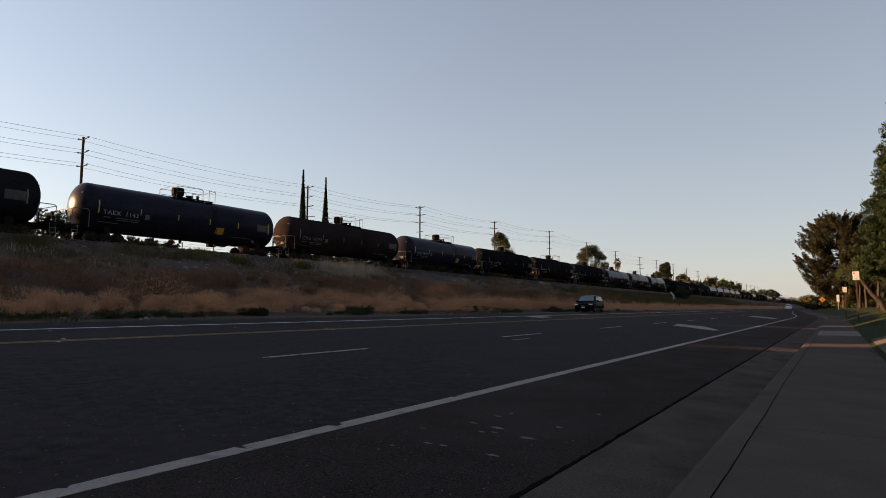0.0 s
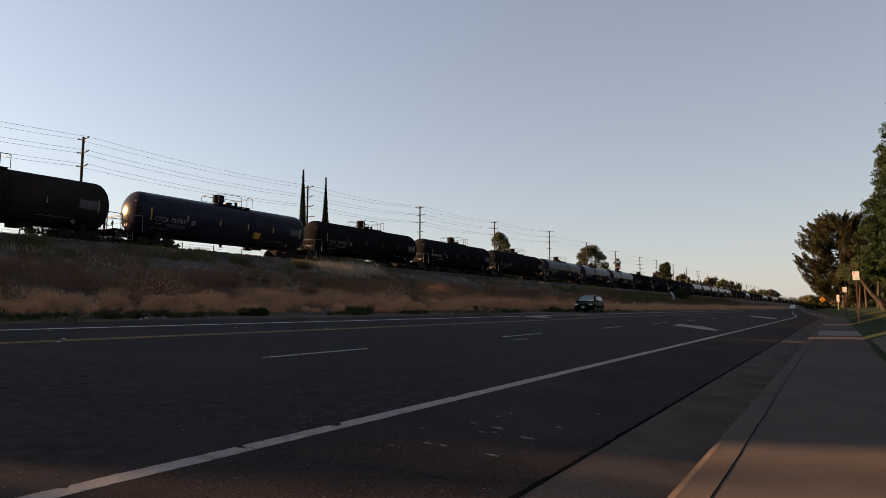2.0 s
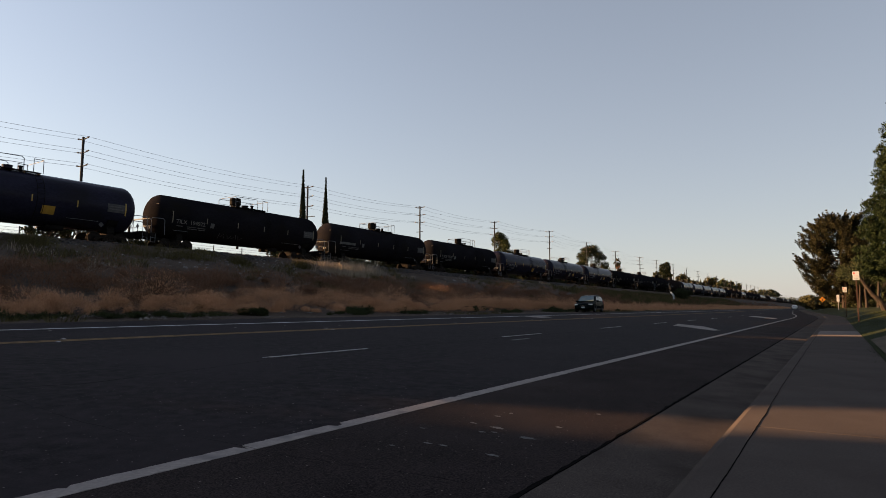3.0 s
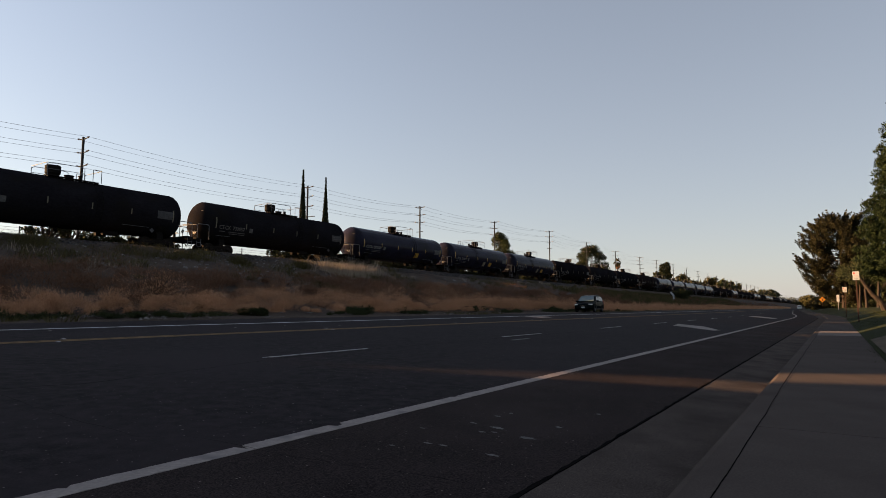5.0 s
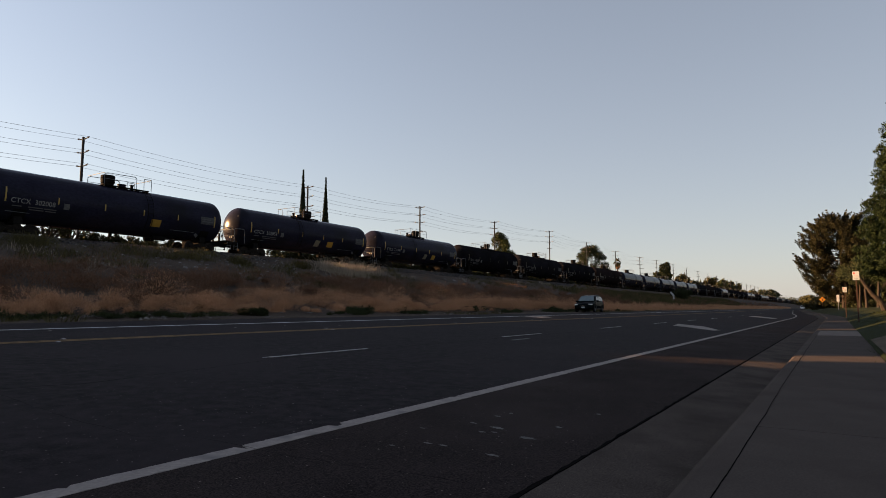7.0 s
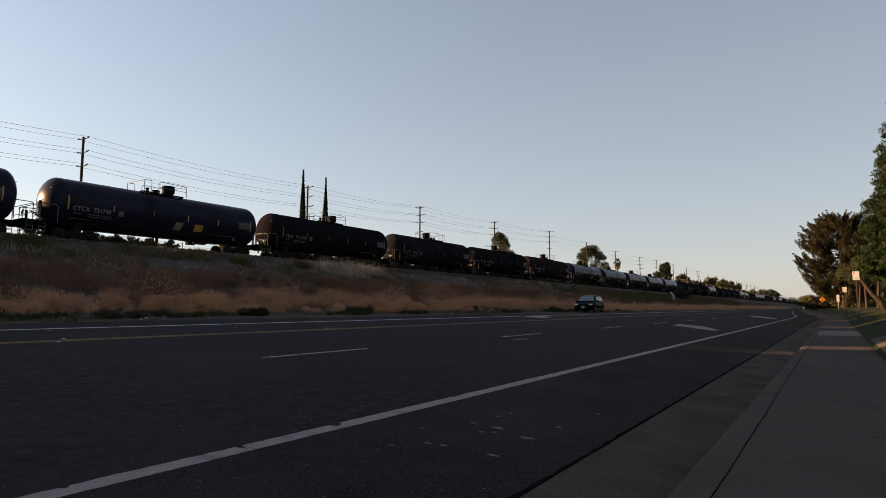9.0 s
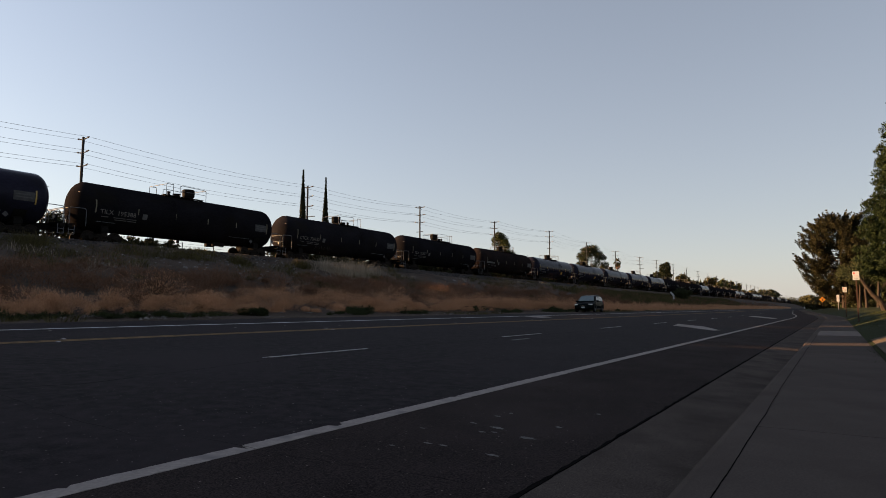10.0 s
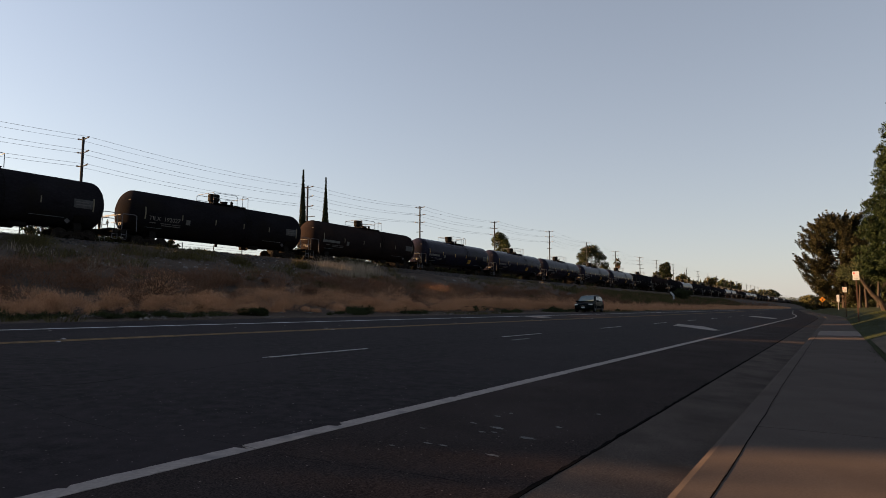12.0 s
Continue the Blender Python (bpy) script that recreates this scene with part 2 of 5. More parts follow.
def box(bm, c, s, rot=None, bevel=0.0):
    r = bmesh.ops.create_cube(bm, size=1.0)
    m = Matrix.Translation(c) @ (rot if rot is not None else Matrix.Identity(4)) @ Matrix.Diagonal((*s, 1))
    bmesh.ops.transform(bm, matrix=m, verts=r["verts"])
    if bevel:
        es = list({e for v in r["verts"] for e in v.link_edges})
        bmesh.ops.bevel(bm, geom=es, offset=bevel, segments=1 if max(s) < 1.2 else 2, profile=0.7, affect="EDGES")
    return bm


def boxed(c, s, bevel=0.0, rot=None):
    return box(bmesh.new(), c, s, rot, bevel)


def tube(bm, a, b, r, r2=None, seg=8):
    a, b = Vector(a), Vector(b)
    d = b - a
    q = d.to_track_quat("Z", "Y").to_matrix().to_4x4()
    m = Matrix.Translation((a + b) / 2) @ q
    bmesh.ops.create_cone(bm, cap_ends=True, segments=seg, radius1=r, radius2=r if r2 is None else r2, depth=d.length, matrix=m)
    return bm


def pipe(bm, pts, r, seg=6):
    for a, b in zip(pts[:-1], pts[1:]):
        tube(bm, a, b, r, seg=seg)
    return bm


def lathe(bm, prof, seg=24, m=None):
    """Turn (radius, height) pairs round z."""
    rings = []
    for r, z in prof:
        if r < 1e-5:
            rings.append([bm.verts.new((0, 0, z))])
        else:
            rings.append([bm.verts.new((r * math.cos(2 * math.pi * i / seg), r * math.sin(2 * math.pi * i / seg), z)) for i in range(seg)])
    made = [v for ring in rings for v in ring]
    for a, b in zip(rings[:-1], rings[1:]):
        for i in range(seg):
            j = (i + 1) % seg
            if len(a) == 1:
                bm.faces.new((a[0], b[j], b[i]))
            elif len(b) == 1:
                bm.faces.new((a[i], a[j], b[0]))
            else:
                bm.faces.new((a[i], a[j], b[j], b[i]))
    if m is not None:
        bmesh.ops.transform(bm, matrix=m, verts=made)
    return bm


def text_mesh(words, size, depth=0.0):
    """A mesh of the words in the built-in font, lying in its xy plane, its left end at x = 0."""
    cu = bpy.data.curves.new("words", "FONT")
    cu.body, cu.size, cu.extrude, cu.resolution_u = words, size, depth, 2
    ob = bpy.data.objects.new("words", cu)
    scene.collection.objects.link(ob)
    me = bpy.data.meshes.new_from_object(ob.evaluated_get(bpy.context.evaluated_depsgraph_get()))
    bpy.data.objects.remove(ob)
    bpy.data.curves.remove(cu)
    return me


# ---- plan of the ground: height over the distance to the left of the camera ----
PROFILE = [(-60, 1.9), (-30, 1.6), (-12, 1.25), (-7, 1.1), (-4.2, 1.0), (-2.6, 0.78), (-0.66, 0.18), (0.68, 0.18), (0.72, 0.02), (1.5, 0.07), (3.4, 0.15), (7.6, 0.318),
           (12.4, 0.478), (16.9, 0.562), (20.5, 0.638), (23.0, 0.70), (25.5, 1.0), (30.0, 2.4), (35.0, 4.0), (39.6, 5.33), (40.2, 5.36), (40.9, 5.18), (41.3, 5.12), (43.9, 5.12), (45.6, 5.72), (48.5, 5.72), (52, 4.2), (58, 3.4), (80, 3.2)]
PA, PZ = [p[0] for p in PROFILE], [p[1] for p in PROFILE]
TRACK_X, RAIL_Z = -42.3, 5.30


def height(x):
    return float(np.interp(-x, PA, PZ))


def bend(x, y):
    """How far the right-hand side of the road swings to the left beyond the lane's end."""
    if y < 65:
        return 0.0
    f = min(1.0, max(0.0, (x + 20) / 16))
    return -min(14.0, 0.0515 * (y - 64) * min(1.0, (y - 64) / 40) ** 0.7) * f


def bank_bump(x, y):
    if -39.5 < x < -23.0:
        return 0.16 * noise.noise((x * 0.25, y * 0.14, 0)) + 0.07 * noise.noise((x * 0.9, y * 0.8, 3))
    return 0.0


YS = [-220, -120, -70] + list(np.arange(-40, 90, 2.0)) + list(np.arange(90, 300, 10.0)) + [300, 340, 400, 500, 650, 900, 1300, 2000, 3400]


def strip_sheet(name, xs, ys, mat, lift=0.0, bumpy=False, curved=True):
    bm = bmesh.new()
    grid = [[bm.verts.new((x + (bend(x, y) if curved else 0), y, height(x) + lift + (bank_bump(x, y) if bumpy else 0))) for x in xs] for y in ys]
    for a, b in zip(grid[:-1], grid[1:]):
        for i in range(len(xs) - 1):
            bm.faces.new((a[i], a[i + 1], b[i + 1], b[i]))
    return link_mesh(name, bm, mat, smooth=True)


def solid_strip(name, x0, x1, ys, mat, lift, depth):
    """A strip with thickness that follows the ground's profile along the road."""
    bm = bmesh.new()
    rows = []
    for y in ys:
        r = []
        for x, dz in ((x0, lift), (x1, lift), (x1, -depth), (x0, -depth)):
            r.append(bm.verts.new((x + bend(x, y), y, height(x) + dz)))
        rows.append(r)
    for a, b in zip(rows[:-1], rows[1:]):
        for i in range(4):
            j = (i + 1) % 4
            bm.faces.new((a[i], b[i], b[j], a[j]))
    bm.faces.new(rows[0])
    bm.faces.new(rows[-1][::-1])
    bmesh.ops.recalc_face_normals(bm, faces=bm.faces)
    return link_mesh(name, bm, mat)


# ground sheet to the horizon
xs = [-3400, -1500, -600, -250, -120, -80, -58, -52, -48.5, -45.6, -43.9, -41.3, -40.9, -40.2, -39.6] + list(np.arange(-39, -23, 0.8)) + [-23, -21.6, -20.6]
ground = strip_sheet("ground", xs + [-20.4, -14, -8, -3.4, -1.6, -0.70, 0.8, 1.6, 3, 6, 12, 30, 60, 300, 1200, 3400], YS, BANK, -0.012, True)
for v in ground.data.vertices:
    if -21.0 < v.co.x - bend(v.co.x, v.co.y) < 0.95:
        v.co.z -= 0.30
tagged(ground, "dry soil bank and flat land beside the road", "ground", kind="structure")
road = strip_sheet("road", [-20.45, -16.9, -12.4, -7.6, -5.5, -3.4, -1.5], YS, ASPHALT, 0.0)
tagged(road, "dark worn asphalt road with faded lane markings", "road", kind="structure")
shoulder = strip_sheet("road_shoulder", [-3.33, -2.4, -1.53], YS, OLD_ASPHALT, 0.004)
tagged(shoulder, "coarse patched asphalt shoulder along the gutter", "road", kind="structure")
ribs = list(np.arange(-40, 66, 2.0)) + list(np.arange(66, 330, 8.0))
gutter = strip_sheet("gutter", [-1.50, -1.15, -0.82], [y for y in YS if y < 330], GUTTER, 0.004)
tagged(gutter, "grey concrete gutter pan with a dark joint", "gutter", kind="structure")
# a ragged strip at the asphalt's lip: the dark joint and the lip's shade in one black colour
joint_bm, joint_rows = bmesh.new(), []
joint_rng = np.random.default_rng(44)
for y in [k * 0.09 for k in range(-20, 330)] + list(np.arange(30, 330, 3.0)):
    x0, x1 = -1.532 + joint_rng.normal(0, 0.007), -1.508 + joint_rng.normal(0, 0.005)
    joint_rows.append([joint_bm.verts.new((x + bend(x, y), y, height(x) + dz)) for x, dz in ((x0, 0.007), (x1, 0.007), (x1, -0.05), (x0, -0.05))])
for a, b in zip(joint_rows[:-1], joint_rows[1:]):
    for i in range(4):
        joint_bm.faces.new((a[i], b[i], b[(i + 1) % 4], a[(i + 1) % 4]))
bmesh.ops.recalc_face_normals(joint_bm, faces=joint_bm.faces)
tagged(link_mesh("gutter_joint", joint_bm, JOINT), "black ragged joint and lip shade between asphalt and gutter", "joint", kind="structure")
# the worn joint between kerb and walk
seam_bm, seam_rows = bmesh.new(), []
wander = 0.0
for y in [k * 0.07 for k in range(-20, 360)]:
    wander = 0.8 * wander + joint_rng.normal(0, 0.0025)
    half = 0.002 + 0.0022 * joint_rng.random()
    mid = -0.597 + wander + 0.037 / (1 + math.exp((y - 8.0) / 1.5))
    seam_rows.append([seam_bm.verts.new((x, y, z)) for x, z in ((mid - half, 0.1805), (mid + half, 0.1805), (mid + half, 0.14), (mid - half, 0.14))])
for a, b in zip(seam_rows[:-1], seam_rows[1:]):
    for i in range(4):
        seam_bm.faces.new((a[i], b[i], b[(i + 1) % 4], a[(i + 1) % 4]))
bmesh.ops.recalc_face_normals(seam_bm, faces=seam_bm.faces)
tagged(link_mesh("kerb_joint", seam_bm, JOINT), "dark crumbling joint between kerb and pavement", "joint", kind="structure")


def worn_line(x0, x1, y0, y1, breaks):
    """A painted line with chipped edges, broken across where a crack runs through it: (y, width of the gap, chipped share)."""
    bm, rows = bmesh.new(), []
    y = y0
    chip = [0.0, 0.0]
    while y < y1:
        step = 0.035 if y < 9 else 0.12 if y < 25 else 1.0
        for k in (0, 1):
            chip[k] = 0.5 * chip[k] + joint_rng.normal(0, 0.0025)
        a, b = x0 + chip[0], x1 + chip[1]
        for yb, gap, share_of in breaks:
            if abs(y - yb) < gap:
                a += share_of * (x1 - x0)
        rows.append([bm.verts.new((x, y + skew, height(x) + dz)) for x, dz, skew in ((a, 0.006, -0.02), (b, 0.006, 0.02), (b, -0.04, 0.02), (a, -0.04, -0.02))])
        y += step
    for a, b in zip(rows[:-1], rows[1:]):
        for i in range(4):
            bm.faces.new((a[i], b[i], b[(i + 1) % 4], a[(i + 1) % 4]))
    bmesh.ops.recalc_face_normals(bm, faces=bm.faces)
    return link_mesh("edge_line", bm, WHITE_PAINT)


tagged(worn_line(-3.48, -3.33, -6.0, 66.0, ((2.82, 0.025, 0.72), (3.78, 0.05, 0.45), (5.6, 0.03, 0.2), (1.7, 0.03, 0.25))), "worn white edge line painted on asphalt", "road marking", kind="structure")
tagged(solid_strip("edge_line_taper", -3.50, -3.34, [y for y in ribs if y >= 66], WHITE_PAINT, 0.006, 0.05), "white edge line where the lane ends", "road marking", kind="structure")
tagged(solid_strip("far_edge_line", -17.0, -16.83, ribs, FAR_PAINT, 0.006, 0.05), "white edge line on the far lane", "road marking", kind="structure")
for x in (-12.28, -12.52):
    tagged(solid_strip("centre_line", x - 0.06, x + 0.06, ribs, YELLOW_PAINT, 0.006, 0.05), "worn yellow centre line on asphalt", "road marking", kind="structure")
for k in range(-3, 12):
    y = 6.55 + 8.15 * k
    tagged(solid_strip("lane_dash", -7.64, -7.565, [y, y + 1.3, y + 2.5], THIN_PAINT, 0.006, 0.05), "short white lane dash on asphalt", "road marking", "lane dashes", "structure")


def curb_and_walk():
    """The kerb with its rounded front, and the walk's slabs between joints."""
    bm = bmesh.new()
    prof = [(-0.87, -0.25), (-0.825, 0.0), (-0.785, 0.12), (-0.76, 0.155), (-0.715, 0.172), (-0.565, 0.1797), (-0.565, -0.25)]
    rows = []
    ys = ribs
    for y in ys:
        rows.append([bm.verts.new((x + bend(x, y), y, z)) for x, z in prof])
    for a, b in zip(rows[:-1], rows[1:]):
        for i in range(len(prof) - 1):
            bm.faces.new((a[i], b[i], b[i + 1], a[i + 1]))
    bmesh.ops.recalc_face_normals(bm, faces=bm.faces)
    kerb = link_mesh("kerb", bm, CONCRETE)
    tagged(kerb, "rounded grey concrete kerb beside the gutter", "kerb", kind="structure")
    walk_base = solid_strip("pavement", -0.596, 0.66, ribs, GUTTER, -0.012, 0.3)
    tagged(walk_base, "narrow grey concrete pavement of long slabs", "pavement", kind="structure")
    y = -12.9
    shared = None
    while y < 120:
        n = 3.05
        if y < 62:
            if shared is None:
                bm = boxed((0.0, 1.525, -0.05), (1.252, 3.038, 0.12), 0.006)
                first = part("slab", bm, CONCRETE, walk_base, m=pose(0.0345, y, 0.168))
                shared = first.data
            else:
                share("slab", shared, walk_base, pose(0.0345, y, 0.168))
        y += n
    tagged(solid_strip("far_pavement", -0.596, 0.66, [yy for yy in ribs if yy >= 60], CONCRETE, -0.004, 0.2), "grey concrete pavement", "pavement", kind="structure")
    for y0 in (25.2, 27.55):
        share("slab", link_pale(), walk_base, pose(0.032, y0, 0.174), "paler concrete slab")


def link_pale():
    me = bpy.data.meshes.get("pale_slab")
    if me is None:
        bm = boxed((0, 0, 0), (1.25, 2.33, 0.02), 0.004)
        me = bpy.data.meshes.new("pale_slab")
        bm.to_mesh(me)
        bm.free()
        me.materials.append(PALE_CONCRETE)
    return me


curb_and_walk()
lawn = strip_sheet("lawn", [0.66, 1.2, 2, 3, 4.5, 6, 9, 14, 24, 60], [y for y in YS if y > -130 and y < 420], LAWN, 0.006)
tagged(lawn, "green mown lawn sloping up from the pavement", "lawn", kind="structure")


def lane_arrow(points, label):
    bm = bmesh.new()
    vs = [bm.verts.new((x, y, height(x) + 0.009)) for x, y in points]
    f = bm.faces.new(vs)
    if f.normal.z < 0:
        f.normal_flip()
    bmesh.ops.triangulate(bm, faces=bm.faces)
    r = bmesh.ops.extrude_face_region(bm, geom=list(bm.faces))
    for g in r["geom"]:
        if isinstance(g, bmesh.types.BMVert):
            g.co.z -= 0.03
    bmesh.ops.recalc_face_normals(bm, faces=bm.faces)
    return tagged(link_mesh("lane_arrow", bm, WHITE_PAINT), label, "road marking", "lane arrows", "structure")


lane_arrow([(-6.38, 29.39), (-6.74, 32.23), (-5.15, 30.32), (-4.08, 27.18), (-4.2, 26.59), (-5.13, 27.9), (-6.17, 29.85)][::-1], "white merging arrow painted on the ending lane")
lane_arrow([(-6.89, 63.0), (-6.68, 67.0), (-5.12, 62.36), (-4.24, 58.83), (-4.5, 56.74), (-5.94, 60.48)][::-1], "white merging arrow painted on the ending lane")
lane_arrow([(-16.5, 35.1), (-16.75, 37.2), (-15.6, 36.3), (-14.5, 34.5), (-14.3, 32.65), (-15.5, 33.8)][::-1], "white lane arrow on the far lane")


# ---- railway ----
def track():
    t = thing("railway_track", pose(TRACK_X, 0, 0), "two steel rails on dark ties in ballast", "track", kind="structure")
    for x in (-0.75, 0.75):
        bm = bmesh.new()
        for c, s in (((0, 0, -0.02), (0.07, 1100, 0.04)), ((0, 0, -0.09), (0.02, 1100, 0.10)), ((0, 0, -0.15), (0.14, 1100, 0.02))):
            box(bm, c, s)
        part("rail", bm, STEEL, t, m=pose(x, 450, RAIL_Z))
    bm = boxed((0, 0, 0), (2.6, 0.23, 0.16), 0.01)
    tie = part("tie", bm, TIE, t, m=pose(0, -30, RAIL_Z - 0.24))
    for k in range(1, 230):
        share("tie", tie.data, t, pose(random.uniform(-0.02, 0.02), -30 + 0.6 * k, RAIL_Z - 0.24))


track()


# ---- tank car: origin on the rail top at the middle, its length along y ----
CAR, TANK_R, TANK_C, TANK_H = 18.07, 1.64, 2.61, 7.38


def tank_shell():
    prof = []
    for k in range(9):
        a = math.pi / 2 * k / 8
        prof.append((TANK_R * math.sin(a), -TANK_H - 0.82 * math.cos(a)))
    for y in (-7.1, -5.0, -2.5, 0.0, 2.5, 5.0, 7.1):
        prof.append((TANK_R, y))
    for k in range(9):
        a = math.pi / 2 * (8 - k) / 8
        prof.append((TANK_R * math.sin(a), TANK_H + 0.82 * math.cos(a)))
    prof[0], prof[-1] = (0, prof[0][1]), (0, prof[-1][1])
    bm = lathe(bmesh.new(), prof, 48, Matrix.Translation((0, 0, TANK_C)) @ Matrix.Rotation(radians(-90), 4, "X"))
    bmesh.ops.recalc_face_normals(bm, faces=bm.faces)
    return bm


def on_side(y, z, w, h, name, mat, car, side=1, label="", thick=0.012, tilt=0.0):
    """A thin plate that follows the tank's side at height z."""
    bm = bmesh.new()
    n = 5
    rows = []
    for k in range(n):
        zz = z - h / 2 + h * k / (n - 1)
        s = max(-0.99, min(0.99, (zz - TANK_C) / TANK_R))
        x0 = TANK_R * math.sqrt(1 - s * s)
        dy = tilt * (k / (n - 1) - 0.5)
        rows.append([bm.verts.new((side * (x0 + d), y + dy + sy * w / 2, zz)) for d, sy in ((thick, -1), (thick, 1), (-0.01, 1), (-0.01, -1))])
    for a, b in zip(rows[:-1], rows[1:]):
        for i in range(4):
            j = (i + 1) % 4
            bm.faces.new((a[i], a[j], b[j], b[i]))
    bm.faces.new(rows[0])
    bm.faces.new(rows[-1][::-1])
    bmesh.ops.recalc_face_normals(bm, faces=bm.faces)
    return part(name, bm, mat, car, label)


def truck(car, y):
    for x in (-1.0, 1.0):
        bm = bmesh.new()
        box(bm, (x, y, 0.62), (0.16, 1.1, 0.2), bevel=0.03)
        box(bm, (x, y - 0.72, 0.5), (0.16, 0.62, 0.22), Matrix.Rotation(radians(18), 4, "X"), 0.03)
        box(bm, (x, y + 0.72, 0.5), (0.16, 0.62, 0.22), Matrix.Rotation(radians(-18), 4, "X"), 0.03)
        box(bm, (x, y, 0.32), (0.15, 1.0, 0.14), bevel=0.03)
        for d in (-0.36, 0.36):
            box(bm, (x, y + d, 0.48), (0.15, 0.16, 0.3), bevel=0.02)
        for d in (-0.89, 0.89):
            tube(bm, (x - 0.06, y + d, 0.46), (x + 0.1, y + d, 0.46), 0.15, seg=10)
        for d in (-0.18, 0.0, 0.18):
            tube(bm, (x, y + d, 0.36), (x, y + d, 0.6), 0.07, seg=8)
        part("side_frame", bm, TRUCK_GRIME, car)
    part("bolster", boxed((0, y, 0.72), (2.2, 0.42, 0.24), 0.04), TRUCK_GRIME, car)
    for d in (-0.89, 0.89):
        bm = bmesh.new()
        tube(bm, (-0.95, 0, 0), (0.95, 0, 0), 0.08, seg=10)
        for x in (-0.75, 0.75):
            s = 1 if x > 0 else -1
            lathe(bm, [(0.0, -0.09), (0.2, -0.09), (0.23, -0.03), (0.36, -0.03), (0.39, -0.065), (0.457, -0.065), (0.465, 0.045), (0.49, 0.06), (0.49, 0.09), (0.38, 0.09), (0.35, 0.03), (0.2, 0.04), (0.0, 0.07)],
                  16, Matrix.Translation((x, 0, 0)) @ Matrix.Rotation(radians(-90 * s), 4, "Y"))
        bmesh.ops.recalc_face_normals(bm, faces=bm.faces)
        part("wheelset", bm, WHEEL_STEEL, car, m=pose(0, y + d, 0.457))


def tank_car(paint, gloss, words, turned=False, plates=1, sprayed=0.0):
    """One tank car with its parts. turned: the manway's rails lean the other way."""
    tone = {"g": "glossy blue-black", "d": "dull black", "r": "rusty brown-black"}[gloss]
    car = thing("tank_car", pose(TRACK_X, 0, RAIL_Z), tone + " railway tank car rolling in a long train", "tank car", "tank cars of the train")
    part("tank", tank_shell(), paint, car, smooth=True)
    s = -1 if turned else 1
    # underframe and ends
    for e in (-1, 1):
        bm = bmesh.new()
        box(bm, (0, e * 7.6, 0.98), (0.42, 2.5, 0.36), bevel=0.03)
        box(bm, (0, e * 8.72, 1.03), (2.9, 0.3, 0.26), bevel=0.02)
        part("end_sill", bm, FRAME_BLACK, car)
        bm = bmesh.new()
        for k in range(5):
            box(bm, (0, e * (8.32 + 0.13 * k), 1.19), (2.7, 0.09, 0.035))
        part("end_platform", bm, FRAME_BLACK, car)
        bm = bmesh.new()
        lo, hi = -math.pi * 0.32, math.pi * 0.32
        rows = []
        for k in range(9):
            a = lo + (hi - lo) * k / 8
            rows.append([bm.verts.new(((TANK_R + r) * math.sin(a), e * 6.35 + dy, TANK_C - (TANK_R + r) * math.cos(a))) for r, dy in ((-0.02, -0.35), (-0.02, 0.35), (0.06, 0.35), (0.06, -0.35))])
        for a, b in zip(rows[:-1], rows[1:]):
            for i in range(4):
                bm.faces.new((a[i], a[(i + 1) % 4], b[(i + 1) % 4], b[i]))
        box(bm, (0, e * 6.35, 1.0), (2.3, 0.5, 0.3), bevel=0.03)
        for x in (-0.95, 0.95):
            box(bm, (x, e * 6.35, 1.25), (0.25, 0.5, 0.5), bevel=0.03)
        bmesh.ops.recalc_face_normals(bm, faces=bm.faces)
        part("saddle", bm, FRAME_BLACK, car)
        bm = bmesh.new()
        box(bm, (0, e * 8.9, 0.88), (0.2, 0.36, 0.2), bevel=0.03)
        box(bm, (0.05, e * 9.0, 0.88), (0.34, 0.2, 0.28), bevel=0.05)
        part("coupler", bm, TRUCK_GRIME, car)
        bm = bmesh.new()
        pipe(bm, [(0.35, e * 8.85, 0.85), (0.42, e * 8.95, 0.6), (0.36, e * 9.03, 0.52)], 0.03)
        part("brake_hose", bm, FRAME_BLACK, car)
        # end hand rails
        for x in (-1.4, 1.4):
            bm = bmesh.new()
            pipe(bm, [(x, e * 8.78, 1.1), (x, e * 8.78, 2.14), (x, e * 8.72, 2.24), (x, e * 8.3, 2.26), (x, e * 7.85, 2.26), (x, e * 7.75, 2.16), (x, e * 7.75, 1.1)], 0.026)
            part("side_rail", bm, RAIL_GREY, car, "grey pipe hand rail")
        bm = bmesh.new()
        pipe(bm, [(-1.38, e * 8.8, 2.1), (-1.3, e * 8.84, 2.2), (1.3, e * 8.84, 2.2), (1.38, e * 8.8, 2.1)], 0.024)
        pipe(bm, [(-1.38, e * 8.8, 1.65), (-0.5, e * 8.84, 1.65)], 0.02)
        pipe(bm, [(0.5, e * 8.84, 1.65), (1.38, e * 8.8, 1.65)], 0.02)
        part("end_rail", bm, RAIL_GREY, car, "grey pipe hand rail")
        # step and ladder irons at the corners
        for x in (-1.4, 1.4):
            bm = bmesh.new()
            pipe(bm, [(x, e * 8.45, 1.1), (x, e * 8.45, 0.5), (x, e * 8.8, 0.5), (x, e * 8.8, 1.1)], 0.022)
            pipe(bm, [(x, e * 8.45, 0.8), (x, e * 8.8, 0.8)], 0.02)
            part("step", bm, RAIL_GREY, car)
        truck(car, e * 6.35)
        # diamond placard on the end
        bm = boxed((0, 0, 0), (0.27, 0.012, 0.27), 0.0, Matrix.Rotation(radians(45), 4, "Y"))
        part("placard", bm, PLACARD, car, "white diamond placard", m=pose(0.62, e * 8.52, 1.62))
        part("placard_bracket", boxed((0.62, e * 8.54, 1.5), (0.06, 0.02, 0.7), 0.0), FRAME_BLACK, car)
